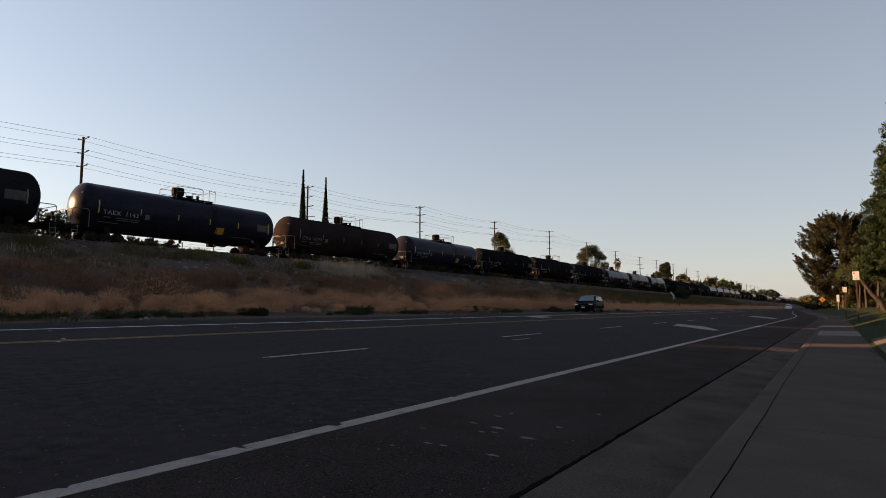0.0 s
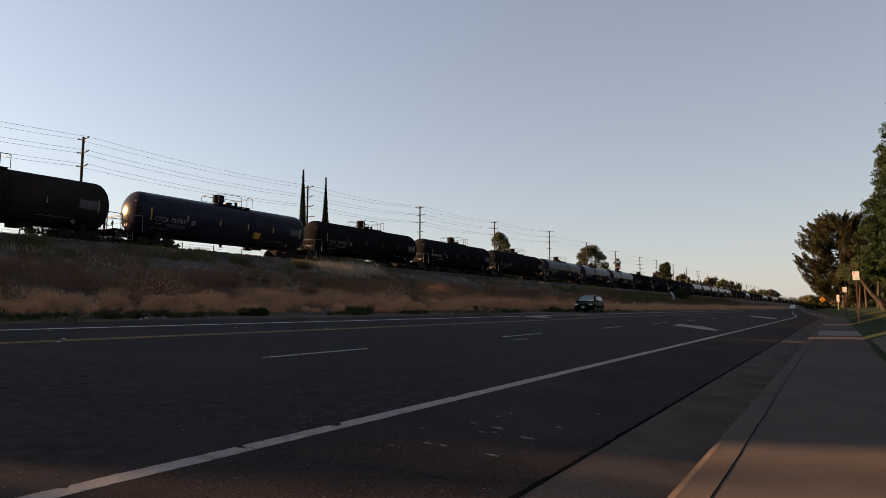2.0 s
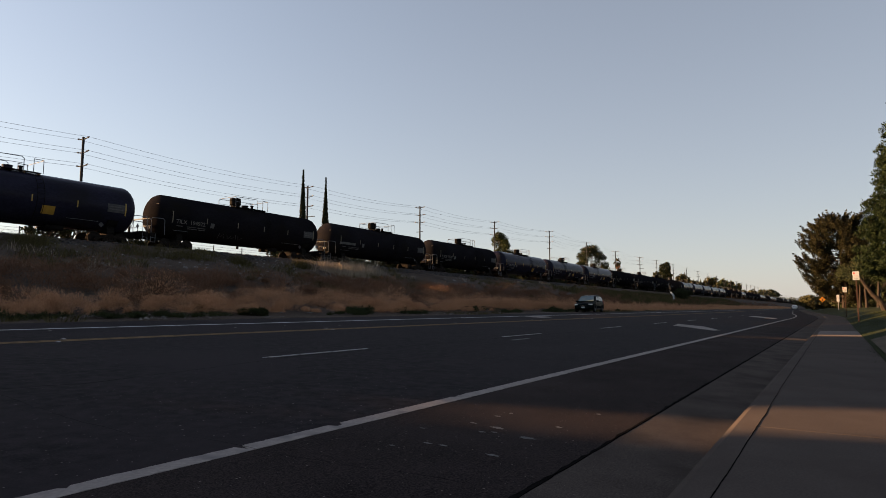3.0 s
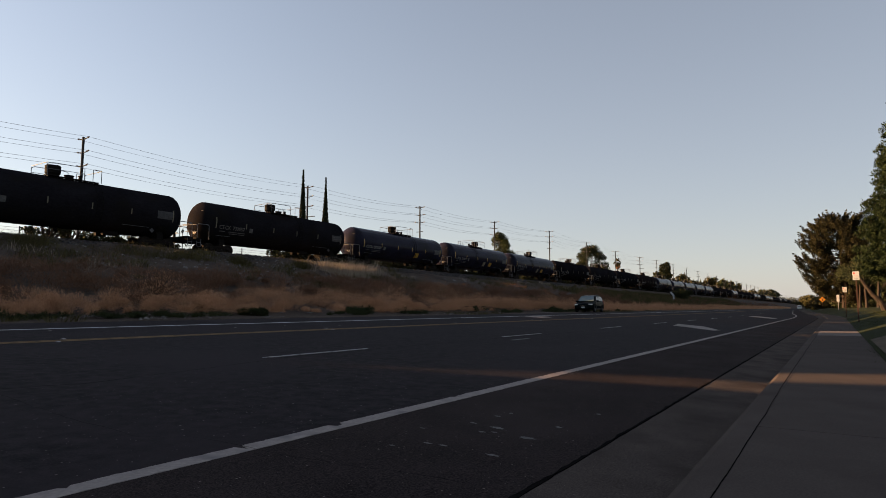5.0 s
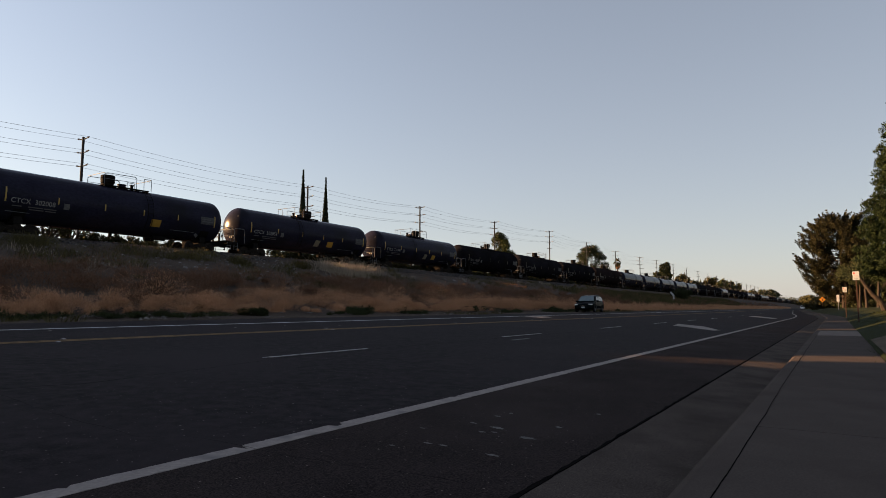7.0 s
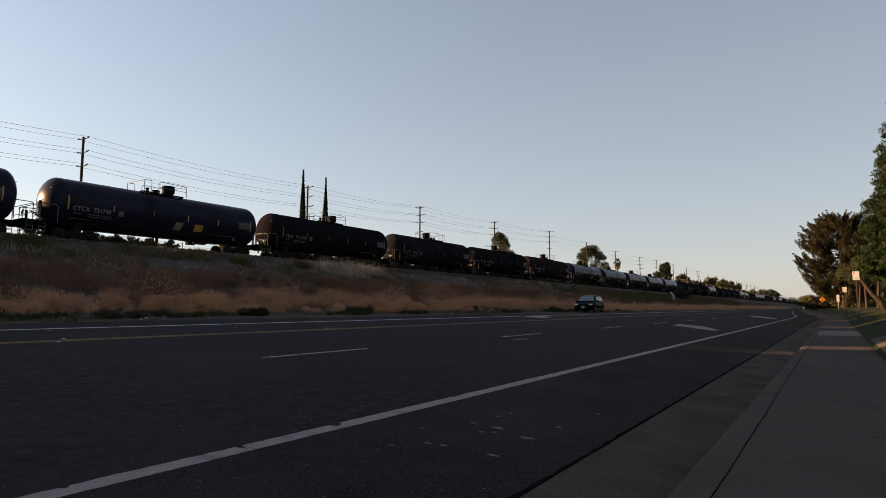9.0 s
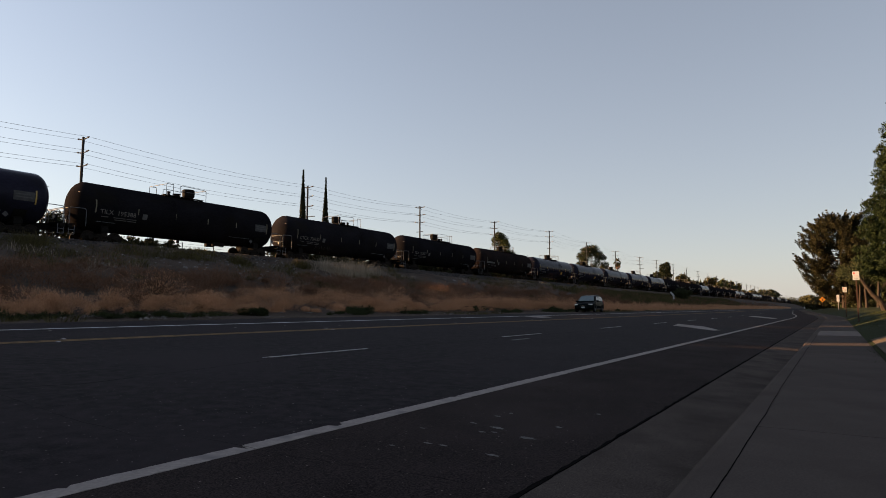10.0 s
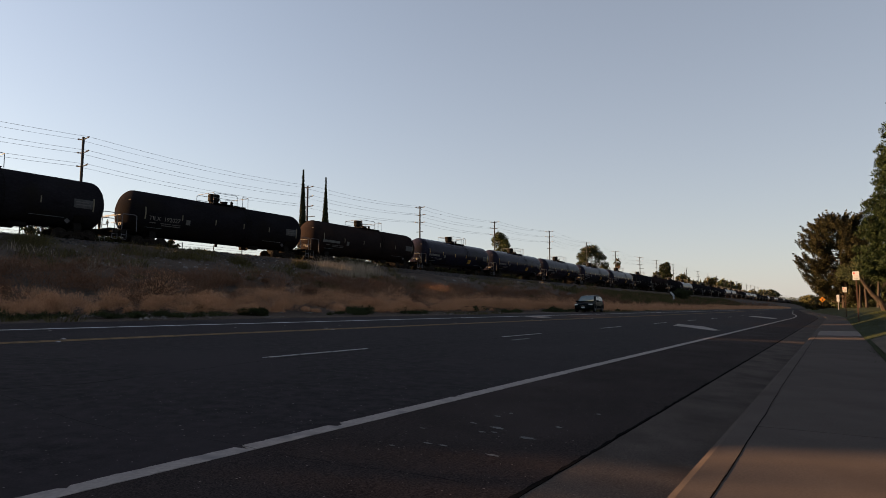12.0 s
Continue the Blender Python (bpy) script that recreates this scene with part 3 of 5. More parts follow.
    # brake wheel on one end
    bm = bmesh.new()
    lathe(bm, [(0.25, -0.02), (0.28, 0.0), (0.25, 0.02), (0.23, 0.0), (0.25, -0.02)], 20)
    for k in range(4):
        a = math.pi / 2 * k
        tube(bm, (0, 0, 0), (0.25 * math.cos(a), 0.25 * math.sin(a), 0), 0.015, seg=5)
    part("brake_wheel", bm, RAIL_GREY, car, m=pose(-0.7, s * 8.74, 1.95, 90, 0, 0))
    part("brake_stand", boxed((-0.7, s * 8.66, 1.6), (0.16, 0.12, 0.8), 0.02), FRAME_BLACK, car)
    # top fittings
    bm = lathe(bmesh.new(), [(0.36, -0.25), (0.37, 0.14), (0.45, 0.24), (0.46, 0.7), (0.42, 0.75), (0.0, 0.77)], 20)
    part("manway", bm, FRAME_BLACK, car, m=pose(0, -0.55 * s, 4.25))
    bm = lathe(bmesh.new(), [(0.26, -0.2), (0.26, 0.2), (0.3, 0.22), (0.3, 0.28), (0.0, 0.33)], 16)
    part("valve_dome", bm, paint, car, m=pose(0, 0.45 * s, 4.25))
    bm = lathe(bmesh.new(), [(0.11, -0.2), (0.11, 0.3), (0.15, 0.31), (0.15, 0.36), (0.0, 0.4)], 10)
    part("safety_valve", bm, FRAME_BLACK, car, m=pose(0.05, 1.15 * s, 4.25))
    bm = bmesh.new()
    for x in (-0.85, 0.85):
        box(bm, (x * 0.8, 0.35 * s, 4.2), (0.4, 3.3, 0.03))
        for k in range(5):
            box(bm, (x * 0.8, (-1.2 + 0.78 * k) * s, 4.12), (0.4, 0.05, 0.12))
    part("top_platform", bm, FRAME_BLACK, car)
    for x in (-1.1, 1.1):
        bm = bmesh.new()
        y0, y1 = -1.35 * s, 2.0 * s
        pipe(bm, [(x, y0, 4.12), (x, y0, 4.86), (x, y0 + 0.2 * s, 4.96), (x, 0.75 * s, 5.0), (x, 0.9 * s, 4.9), (x, 0.9 * s, 4.12)], 0.022)
        pipe(bm, [(x, 1.45 * s, 4.12), (x, 1.45 * s, 4.98), (x, y1, 4.98), (x, y1, 4.12)], 0.022)
        pipe(bm, [(x, y0, 4.55), (x, 0.9 * s, 4.6)], 0.016)
        part("platform_rail", bm, RAIL_GREY, car, "thin pipe guard rail")
    for y in (-1.35 * s, 2.0 * s):
        part("cross_rail", pipe(bmesh.new(), [(-1.1, y, 4.96), (1.1, y, 4.96)], 0.02), RAIL_GREY, car)
    # side ladders
    for x in (-1, 1):
        bm, rungs = bmesh.new(), []
        for dy in (-0.2, 0.2):
            pts = []
            for k in range(8):
                a = radians(-48 + 16 * k)
                pts.append((x * (TANK_R + 0.12) * math.cos(a), (1.7 + dy) * s, TANK_C + (TANK_R + 0.12) * math.sin(a)))
            pipe(bm, pts, 0.018, 5)
        for k in range(11):
            a = radians(-46 + 10.5 * k)
            p = (x * (TANK_R + 0.12) * math.cos(a), 0, TANK_C + (TANK_R + 0.12) * math.sin(a))
            if words:
                rungs.append(p)
            else:
                tube(bm, (p[0], 1.5 * s, p[2]), (p[0], 1.9 * s, p[2]), 0.014, seg=5)
        ladder, rung = part("ladder", bm, FRAME_BLACK, car), None
        for p in rungs:
            if rung is None:
                rung = part("rung", tube(bmesh.new(), (0, -0.2, 0), (0, 0.2, 0), 0.014, seg=5), FRAME_BLACK, ladder, m=pose(p[0], 1.7 * s, p[2]))
            else:
                share("rung", rung.data, ladder, pose(p[0], 1.7 * s, p[2]))
        for y0, y1 in ((3.3, 5.3), (-7.2, -5.9)):
            part("grab_rail", pipe(bmesh.new(), [(x * 1.5, y0, 1.5), (x * 1.5, y1, 1.5)], 0.013, 5), RAIL_GREY, car)
    # belly
    bm = lathe(bmesh.new(), [(0.0, -0.42), (0.11, -0.42), (0.11, -0.2), (0.2, -0.18), (0.2, 0.0), (0.32, 0.1)], 12)
    part("bottom_outlet", bm, FRAME_BLACK, car, m=pose(0, -0.2, 1.16))
    bm = bmesh.new()
    tube(bm, (0.4, 2.6, 0.95), (0.4, 3.6, 0.95), 0.2, seg=12)
    box(bm, (-0.45, 2.9, 0.95), (0.35, 0.7, 0.4), bevel=0.03)
    pipe(bm, [(0.0, -6, 1.0), (0.15, -3, 1.02), (0.15, 3, 1.02), (0, 6, 1.0)], 0.03)
    pipe(bm, [(0.5, 1.4, 0.9), (0.5, 5.6, 0.85)], 0.025)
    part("brake_gear", bm, FRAME_BLACK, car)
    # side markings
    strip_mat = STRIP_YELLOW if gloss == "g" else STRIP_DULL
    for side in (1, -1):
        for y in (-4.35, -1.45, 1.25, 3.9):
            on_side(y * side, 2.47, 0.065, 0.42, "reflector", strip_mat, car, side)
        for y in (-7.25, 7.05):
            on_side(y * side, 2.5, 0.08, 0.85, "reflector", strip_mat, car, side)
        on_side(6.4 * side, 2.5, 1.15, 0.56, "stencil_panel", PLATE_GREY, car, side, "grey stencilled data panel")
        on_side(-3.85 * side, 2.18, 0.34, 0.36, "stencil_panel", MARK_FAINT, car, side)
        if words:
            for k, w in enumerate((0.8, 0.95)):
                on_side((6.4 - 0.5 * (0.98 - w)) * side, 2.6 - 0.17 * k, w, 0.06, "stencil_line", MARK_FAINT, car, side, "", 0.02)
        if side == 1 and sprayed:
            for k in range(9):
                on_side(sprayed + 0.27 * k, 1.5 + 0.05 * math.sin(2.3 * k), 0.035, 0.36 - 0.1 * (k % 3), "spray_stroke", PLATE_GREY, car, side, "faint grey spray-paint stroke", 0.006, 0.3 * math.sin(1.7 * k))
        if gloss == "g":
            on_side(2.25 * side, 1.86, 0.74, 0.5, "stencil_panel", PLATE_YELLOW, car, side, "yellow stencilled panel")
            if plates > 1:
                on_side(0.55 * side, 1.84, 0.6, 0.56, "stencil_panel", STRIP_DULL, car, side, "faded cream stencilled panel", tilt=0.12)
        bm = boxed((0, 0, 0), (0.012, 0.25, 0.25), 0.0, Matrix.Rotation(radians(45), 4, "X"))
        part("placard", bm, PLATE_GREY, car, m=pose(side * 1.42, 5.55 * side, 1.32))
        # number, and the rows of small stencils under it
        if words:
            me = text_mesh(words, 0.43)
            k = 2.45 / max(v.co.x for v in me.vertices)
            for v in me.vertices:
                v.co.x *= k
            me.materials.append(MARK_WHITE if gloss == "g" else MARK_WORN)
            share("lettering", me, car, Matrix.Translation((side * (TANK_R - 0.01), -7.0 * side, 2.04)) @ Euler((radians(90), 0, radians(90 * side))).to_matrix().to_4x4() @ Matrix.Rotation(radians(10), 4, "X"), "white stencilled letters and number")
        else:
            on_side(-6.2 * side, 2.2, 2.3, 0.22, "lettering", MARK_FAINT, car, side, "faint unreadable lettering")
        for k, (y, w) in enumerate(((-6.6, 0.5), (-5.6, 0.8), (-4.75, 0.7), (-5.5, 0.8), (-4.7, 0.6))):
            on_side(y * side, 1.88 - 0.13 * (k // 3), w, 0.05, "stencil_line", MARK_FAINT, car, side)
    for e in (-1, 1):
        for k in range(3):
            bm = boxed((0, 0, 0), (0.75 - 0.15 * k, 0.012, 0.05))
            part("stencil_line", bm, MARK_FAINT, car, m=pose(0.55, e * 7.99 - e * 0.04 * k, 3.42 - 0.14 * k, -e * 32, 0, 0))
    return car


# order of the train, from the car that is passing first; marks where they can be read
MARKS = {0: "TAEX  1143", 1: "CTCX  733299", 2: "CTCX  731767", 3: "TILX  194922", 5: "CTCX  733057", 6: "CTCX  302008", 7: "CTCX  302051", 8: "CTCX  731740", 9: "TILX  195388", 10: "CTCX  730150", 11: "TILX  192027"}
GLOSSY = {-3, 0, 2, 6, 7, 8, 13, 14, 15, 16, 17, 21, 26, 27, 30, 31, 32, 37, 40, 41, 45, 46, 50}
RUSTY = {1, 12, 19, 28, 35}
SPEED, FIRST, LAST = 16.178, -5, 54
cars = {}


def train():
    plain = {}
    for i in range(FIRST, LAST):
        kind = "g" if i in GLOSSY else "r" if i in RUSTY else "d"
        paint = {"g": TANK_GLOSS, "r": TANK_RUSTY, "d": TANK_DULL}[kind]
        turned = i in (7, 8, 9)
        if i in MARKS:
            cars[i] = tank_car(paint, kind, MARKS[i], turned, 2 if i in (7, 8) else 1, {3: -3.0, 10: -4.6}.get(i, 0.0))
        elif (kind, turned) in plain:
            cars[i] = copy_thing(plain[kind, turned], pose(TRACK_X, 0, RAIL_Z))
        else:
            cars[i] = plain[kind, turned] = tank_car(paint, kind, "", turned)


train()


# where each coupling stands at the start
COUPLING = [19.22, 37.05, 55.3, 73.02, 91.02, 109.16, 127.07, 144.92, 162.85, 180.82, 198.64, 216.59, 234.41, 252.34, 270.33, 288.35, 306.39, 324.44]


def car_place(i, t):
    n = len(COUPLING) - 1
    if i < 0:
        y = COUPLING[0] + (i + 0.5) * CAR - 0.6
    elif i < n:
        y = (COUPLING[i] + COUPLING[i + 1]) / 2
    else:
        y = COUPLING[n] + (i - n + 0.5) * CAR
    return y - SPEED * t


# ---- grasses, weeds and stones of the bank ----
rng = np.random.default_rng(11)
GX = np.array([-a for a in PA[::-1]])
GZ = np.array(PZ[::-1])


def ground_z(x):
    return np.interp(x, GX, GZ)


def tufts(name, mat, count, x_span, y_span, h, w, per=30, spread=0.35, lean=0.35, label="", category="grass", y_power=1.0, parent=None, clump=None, squash=1.0, bush=False):
    """Blades in tufts: each blade is a narrow bent spear that leans away from its tuft's heart."""
    n_t = max(1, count // per)
    cx = rng.uniform(x_span[0], x_span[1], n_t)
    cy = y_span[0] + (y_span[1] - y_span[0]) * rng.random(n_t) ** y_power
    if clump:
        keep = np.array([noise.noise((x * clump[0], y * clump[0] * 0.6, clump[2])) > clump[1] for x, y in zip(cx, cy)])
        cx, cy = cx[keep], cy[keep]
        n_t = len(cx)
    size = rng.uniform(0.45, 1.45, n_t) if bush else rng.uniform(0.55, 1.15, n_t)
    a = rng.normal(0, spread, (n_t, per))
    b = rng.normal(0, spread * 1.3, (n_t, per))
    hh = h * size[:, None] * rng.uniform(0.5, 1.15, (n_t, per)) * np.exp(-(a * a + b * b) / (2 * (2.2 * spread) ** 2))
    bx, by = (cx[:, None] + a * size[:, None]).ravel(), (cy[:, None] + b * size[:, None]).ravel()
    bz = ground_z(bx) - 0.03
    hh = hh.ravel()
    lx = (a.ravel() / spread * 0.3 + rng.normal(0, 0.35, hh.size)) * lean * hh
    ly = (b.ravel() / spread * 0.3 + rng.normal(0, 0.35, hh.size)) * lean * hh
    if bush:
        # blades that spray out of one root like a dry bush
        bx, by = np.repeat(cx, per) + rng.normal(0, 0.22 * spread, hh.size), np.repeat(cy, per) + rng.normal(0, 0.22 * spread, hh.size)
        bz = ground_z(bx) - 0.03
        d = rng.normal(0, 1, (hh.size, 3))
        d[:, 2] = np.abs(d[:, 2]) * 0.8 + 0.35
        d /= np.linalg.norm(d, axis=1, keepdims=True)
        ln = h * np.repeat(size, per) * rng.uniform(0.55, 1.1, hh.size)
        hh, lx, ly = np.maximum(ln * d[:, 2], 0.05), ln * d[:, 0] * lean, ln * d[:, 1] * lean
    ang = rng.uniform(0, math.pi, hh.size)
    ww = w * rng.uniform(0.6, 1.4, hh.size)
    dx, dy = np.cos(ang) * ww, np.sin(ang) * ww
    z1 = bz + hh * 0.6 * squash
    v = np.stack([
        np.stack([bx - dx, by - dy, bz], 1), np.stack([bx + dx, by + dy, bz], 1),
        np.stack([bx + lx * 0.45 + dx * 0.7, by + ly * 0.45 + dy * 0.7, z1], 1),
        np.stack([bx + lx * 0.45 - dx * 0.7, by + ly * 0.45 - dy * 0.7, z1], 1),
        np.stack([bx + lx, by + ly, bz + hh * squash], 1)], 1).reshape(-1, 3)
    base = np.arange(hh.size) * 5
    tri = np.concatenate([np.stack([base, base + 1, base + 2], 1), np.stack([base, base + 2, base + 3], 1), np.stack([base + 3, base + 2, base + 4], 1)])
    ob = from_arrays(name, v, tri, mat, parent)
    return tagged(ob, label, category, kind="stuff")


tufts("dry_grass", DRY, 1500, (-26.0, -24.6), (-8, 75), 0.5, 0.004, 150, 0.5, 0.9, "golden dry grass spears along the road's far edge", y_power=1.15, bush=True)
tufts("dry_grass", DRY, 62000, (-27.0, -22.9), (70, 420), 0.85, 0.02, 60, 0.9, 0.9, "golden dry grass further along the road", y_power=1.5, bush=True)
tufts("rust_grass", RUST_GRASS, 12000, (-31.5, -26.5), (-8, 95), 0.6, 0.006, 120, 0.5, 0.9, "rust-brown dead stalks on the bank", y_power=1.15, clump=(0.16, -0.3, 4.0), bush=True)
tufts("rust_grass", RUST_GRASS, 16000, (-33.0, -25.0), (90, 420), 0.8, 0.028, 60, 1.0, 0.9, "rust-brown dead grass on the far bank", y_power=1.5, bush=True)
tufts("olive_weeds", OLIVE_WEED, 26000, (-39.0, -29.0), (-4, 120), 0.6, 0.014, 50, 0.45, 1.2, "olive-green weeds on the upper bank", "weeds", y_power=1.1, clump=(0.13, 0.12, 9.0))
tufts("olive_weeds", OLIVE_WEED, 7000, (-39.0, -37.0), (8, 28), 0.45, 0.012, 60, 0.5, 0.9, "tall olive weeds beside the ballast", "weeds", clump=(0.3, 0.1, 2.0))
tufts("pale_seed_grass", PALE_GRASS, 2400, (-36.4, -33.6), (36.5, 43.5), 1.4, 0.012, 14, 0.45, 0.9, "pale feathery seed grass on the bank", clump=(0.2, -0.1, 6.0))
tufts("pale_seed_grass", PALE_GRASS, 6000, (-38.5, -29.5), (-4, 90), 0.5, 0.009, 20, 0.25, 1.2, "scattered pale straw on the bank", clump=(0.2, 0.1, 12.0))
tufts("green_weeds", OLIVE_WEED, 15000, (-35.0, -29.0), (96, 156), 0.75, 0.022, 50, 0.8, 1.0, "yellow-green grass on the bank", "grass")
tufts("olive_weeds", OLIVE_WEED, 34000, (-36.0, -27.5), (85, 260), 0.6, 0.03, 40, 1.0, 1.0, "green-brown growth on the far bank", "weeds", y_power=1.2)


tufts("rust_grass", RUST_GRASS, 42000, (-33.5, -25.2), (-8, 70), 0.45, 0.010, 60, 0.5, 1.8, "matted dead grass on the bank", y_power=1.1)
tufts("track_weeds", OLIVE_WEED, 44000, (-48.0, -45.8), (44, 330), 0.32, 0.02, 60, 0.45, 0.8, "dense dry weeds behind the track", "weeds")


def stones(name, mat, count, x_span, y_span, size, label, category, clump=None, y_power=1.0):
    """Loose angular stones, each a small wedge-shaped lump."""
    x = rng.uniform(*x_span, count)
    y = y_span[0] + (y_span[1] - y_span[0]) * rng.random(count) ** y_power
    if clump:
        keep = np.array([noise.noise((a * clump[0], b * clump[0], clump[2])) > clump[1] for a, b in zip(x, y)])
        x, y = x[keep], y[keep]
    n = len(x)
    s = size * rng.lognormal(0, 0.45, n)
    base = np.array([(-1, -1, -0.4), (1, -1, -0.4), (1, 1, -0.4), (-1, 1, -0.4), (-0.6, -0.5, 0.5), (0.55, -0.6, 0.6), (0.6, 0.55, 0.45), (-0.5, 0.6, 0.55)])
    v = base[None] * (s[:, None, None] * rng.uniform(0.55, 1.2, (n, 1, 3))) + rng.normal(0, 0.16, (n, 8, 3)) * s[:, None, None]
    ang = rng.uniform(0, 6.28, n)
    c, k = np.cos(ang)[:, None], np.sin(ang)[:, None]
    vx, vy = v[..., 0] * c - v[..., 1] * k, v[..., 0] * k + v[..., 1] * c
    v = np.stack([vx + x[:, None], vy + y[:, None], v[..., 2] + ground_z(x)[:, None] + 0.1 * s[:, None]], -1).reshape(-1, 3)
    f = np.array([(0, 1, 5, 4), (1, 2, 6, 5), (2, 3, 7, 6), (3, 0, 4, 7), (4, 5, 6, 7)])
    faces = (np.arange(n) * 8)[:, None, None] + f[None]
    return tagged(from_arrays(name, v, faces.reshape(-1, 4), mat), label, category, kind="stuff")


stones("ballast_stones", BALLAST, 17000, (-41.4, -37.6), (0, 110), 0.045, "dark crushed ballast stones beside the rails", "gravel", y_power=1.2)
stones("rubble", STONE, 2600, (-38.6, -30.5), (-4, 110), 0.06, "pale rubble scattered on the bank", "stones", (0.12, 0.0, 5.0), 1.2)
stones("rubble", STONE, 500, (-23.6, -21.4), (-2, 60), 0.04, "pale stones along the road's far edge", "stones", (0.3, 0.05, 1.0))
stones("road_debris", STONE, 40, (-20.3, -12.8), (3, 30), 0.016, "small pale litter on the asphalt", "litter")
tufts("toe_weeds", OLIVE_WEED, 5000, (-22.4, -21.2), (-2, 90), 0.35, 0.014, 30, 0.25, 1.2, "low grey-green weeds at the road's edge", "weeds", clump=(0.35, 0.1, 7.0))


# ---- shrubs and trees ----
def leaf_mesh(name, centers, sizes, per, leaf, mat, parent, flat=0.8, up=0.0, slim=0.32):
    """Many small leaf blades scattered in clumps round the given centres."""
    centers, sizes = np.asarray(centers, float), np.asarray(sizes, float)
    k = len(centers)
    d = rng.normal(0, 1, (k, per, 3))
    d /= np.linalg.norm(d, axis=2, keepdims=True)
    r = rng.random((k, per, 1)) ** 0.45
    p = centers[:, None] + d * r * sizes[:, None, None] * np.array([1, 1, flat])
    p = p.reshape(-1, 3)
    n = len(p)
    a = rng.normal(0, 1, (n, 3))
    a[:, 2] += up
    a /= np.linalg.norm(a, axis=1, keepdims=True)
    b = np.cross(a, rng.normal(0, 1, (n, 3)))
    b /= np.linalg.norm(b, axis=1, keepdims=True) + 1e-9
    s = leaf * rng.uniform(0.6, 1.4, (n, 1))
    v = np.stack([p - b * s * slim * 1.3, p + b * s * slim * 1.3, p + a * s * 1.3], 1).reshape(-1, 3)
    f = (np.arange(n) * 3)[:, None] + np.arange(3)[None]
    return from_arrays(name, v, f, mat, parent)


def trunk_mesh(parent, segs, name="trunk", mat=None):
    """Tapered limbs: each is (from, to, radius from, radius to)."""
    bm = bmesh.new()
    for a, b, r1, r2 in segs:
        tube(bm, a, b, r1, r2, 8)
    return part(name, bm, mat or BARK, parent)


def broad_tree(x, y, z, h, rad, mat, label, base=0.25, lumps=46, per=150, leaf=0.3, name="tree", seed=0, cat="tree"):
    r = np.random.default_rng(100 + seed)
    t = thing(name, pose(x, y, z), label, cat)
    segs = [((0, 0, -0.3), (r.normal(0, 0.15), r.normal(0, 0.15), h * 0.45), 0.035 * h * 0.5, 0.02 * h * 0.5)]
    cs, ss = [], []
    for k in range(lumps):
        a, u = r.uniform(0, 6.28), r.uniform(-1, 1)
        q = r.random() ** 0.4
        prof = math.sqrt(max(0, 1 - u * u)) * (1.0 - 0.25 * max(0, u))
        c = (rad * q * prof * math.cos(a), rad * q * prof * math.sin(a), h * (base + (1 - base) * (0.5 + 0.46 * u)))
        cs.append(c)
        ss.append(rad * r.uniform(0.2, 0.36))
        if k % 5 == 0:
            segs.append(((0, 0, h * r.uniform(0.25, 0.45)), c, 0.012 * h * 0.5, 0.004 * h * 0.5))
    trunk_mesh(t, segs)
    leaf_mesh("crown", cs, ss, per, leaf, mat, t)
    return t


def conifer(x, y, z, h, rad, mat, label, low=0.1, whorls=26, arms=9, per=34, leaf=0.35, lift=0.15, seed=0, clump=0.5, name="conifer_tree", lean=0.0, taper=0.85, ragged=0.3, skirt=0.55, flat=0.6, grow=2.2, slim=0.32, up=0.5):
    """Whorls of limbs round a straight trunk, each limb with clumps of needles that thicken to its upturned tip."""
    r = np.random.default_rng(300 + seed)
    t = thing(name, pose(x, y, z), label, "tree")
    segs = [((0, 0, -0.4), (lean * 0.5, 0, h * 0.5), 0.017 * h, 0.011 * h), ((lean * 0.5, 0, h * 0.5), (lean, 0, h), 0.011 * h, 0.02)]
    cs, ss = [], []
    for k in range(whorls):
        u = (k + r.uniform(-0.3, 0.3)) / whorls
        zz = h * (low + (1 - low) * u)
        reach = (rad * (1 - u) ** taper * min(1.0, skirt + grow * u) + 0.15) * (r.uniform(0.72, 1.14) if ragged > 0.5 else 1)
        for j in range(arms):
            a = r.uniform(0, 6.28)
            ln = reach * (1 - ragged * r.random())
            tip = (lean * u + ln * math.cos(a), ln * math.sin(a), zz + lift * ln + r.normal(0, 0.2))
            if j % 2 == 0:
                segs.append(((lean * u, 0, zz - 0.1 * ln), tip, 0.022 + 0.008 * ln, 0.012))
            m = max(2, int(ln / clump))
            for i in range(m):
                f = 0.12 + 0.88 * (i + 1) / m
                cs.append((tip[0] * f, tip[1] * f, zz - 0.1 * ln * (1 - f) + (lift * ln) * f * f + r.normal(0, 0.1)))
                ss.append(clump * (0.6 + 0.5 * r.random()))
    trunk_mesh(t, segs)
    leaf_mesh("crown", cs, ss, per, leaf, mat, t, flat, up, slim)
    return t


def shrub(x, y, h, rad, mat, label, seed=0, per=120, leaf=0.1, z=None, name="shrub"):
    r = np.random.default_rng(500 + seed)
    t = thing(name, pose(x, y, (height(x) if z is None else z) - 0.05), label, "shrub")
    cs, ss, segs = [], [], []
    for k in range(16):
        a = r.uniform(0, 6.28)
        q = rad * r.random() ** 0.6
        c = (q * math.cos(a), q * math.sin(a) * 1.2, h * r.uniform(0.25, 0.8) * (1 - 0.4 * q / rad))
        cs.append(c)
        ss.append(0.42 * min(h, rad) * r.uniform(0.7, 1.2))
        segs.append(((0.1 * c[0], 0.1 * c[1], -0.1), c, 0.03 * h, 0.008))
    trunk_mesh(t, segs, "stems")
    leaf_mesh("foliage", cs, ss, per, leaf, mat, t)
    return t


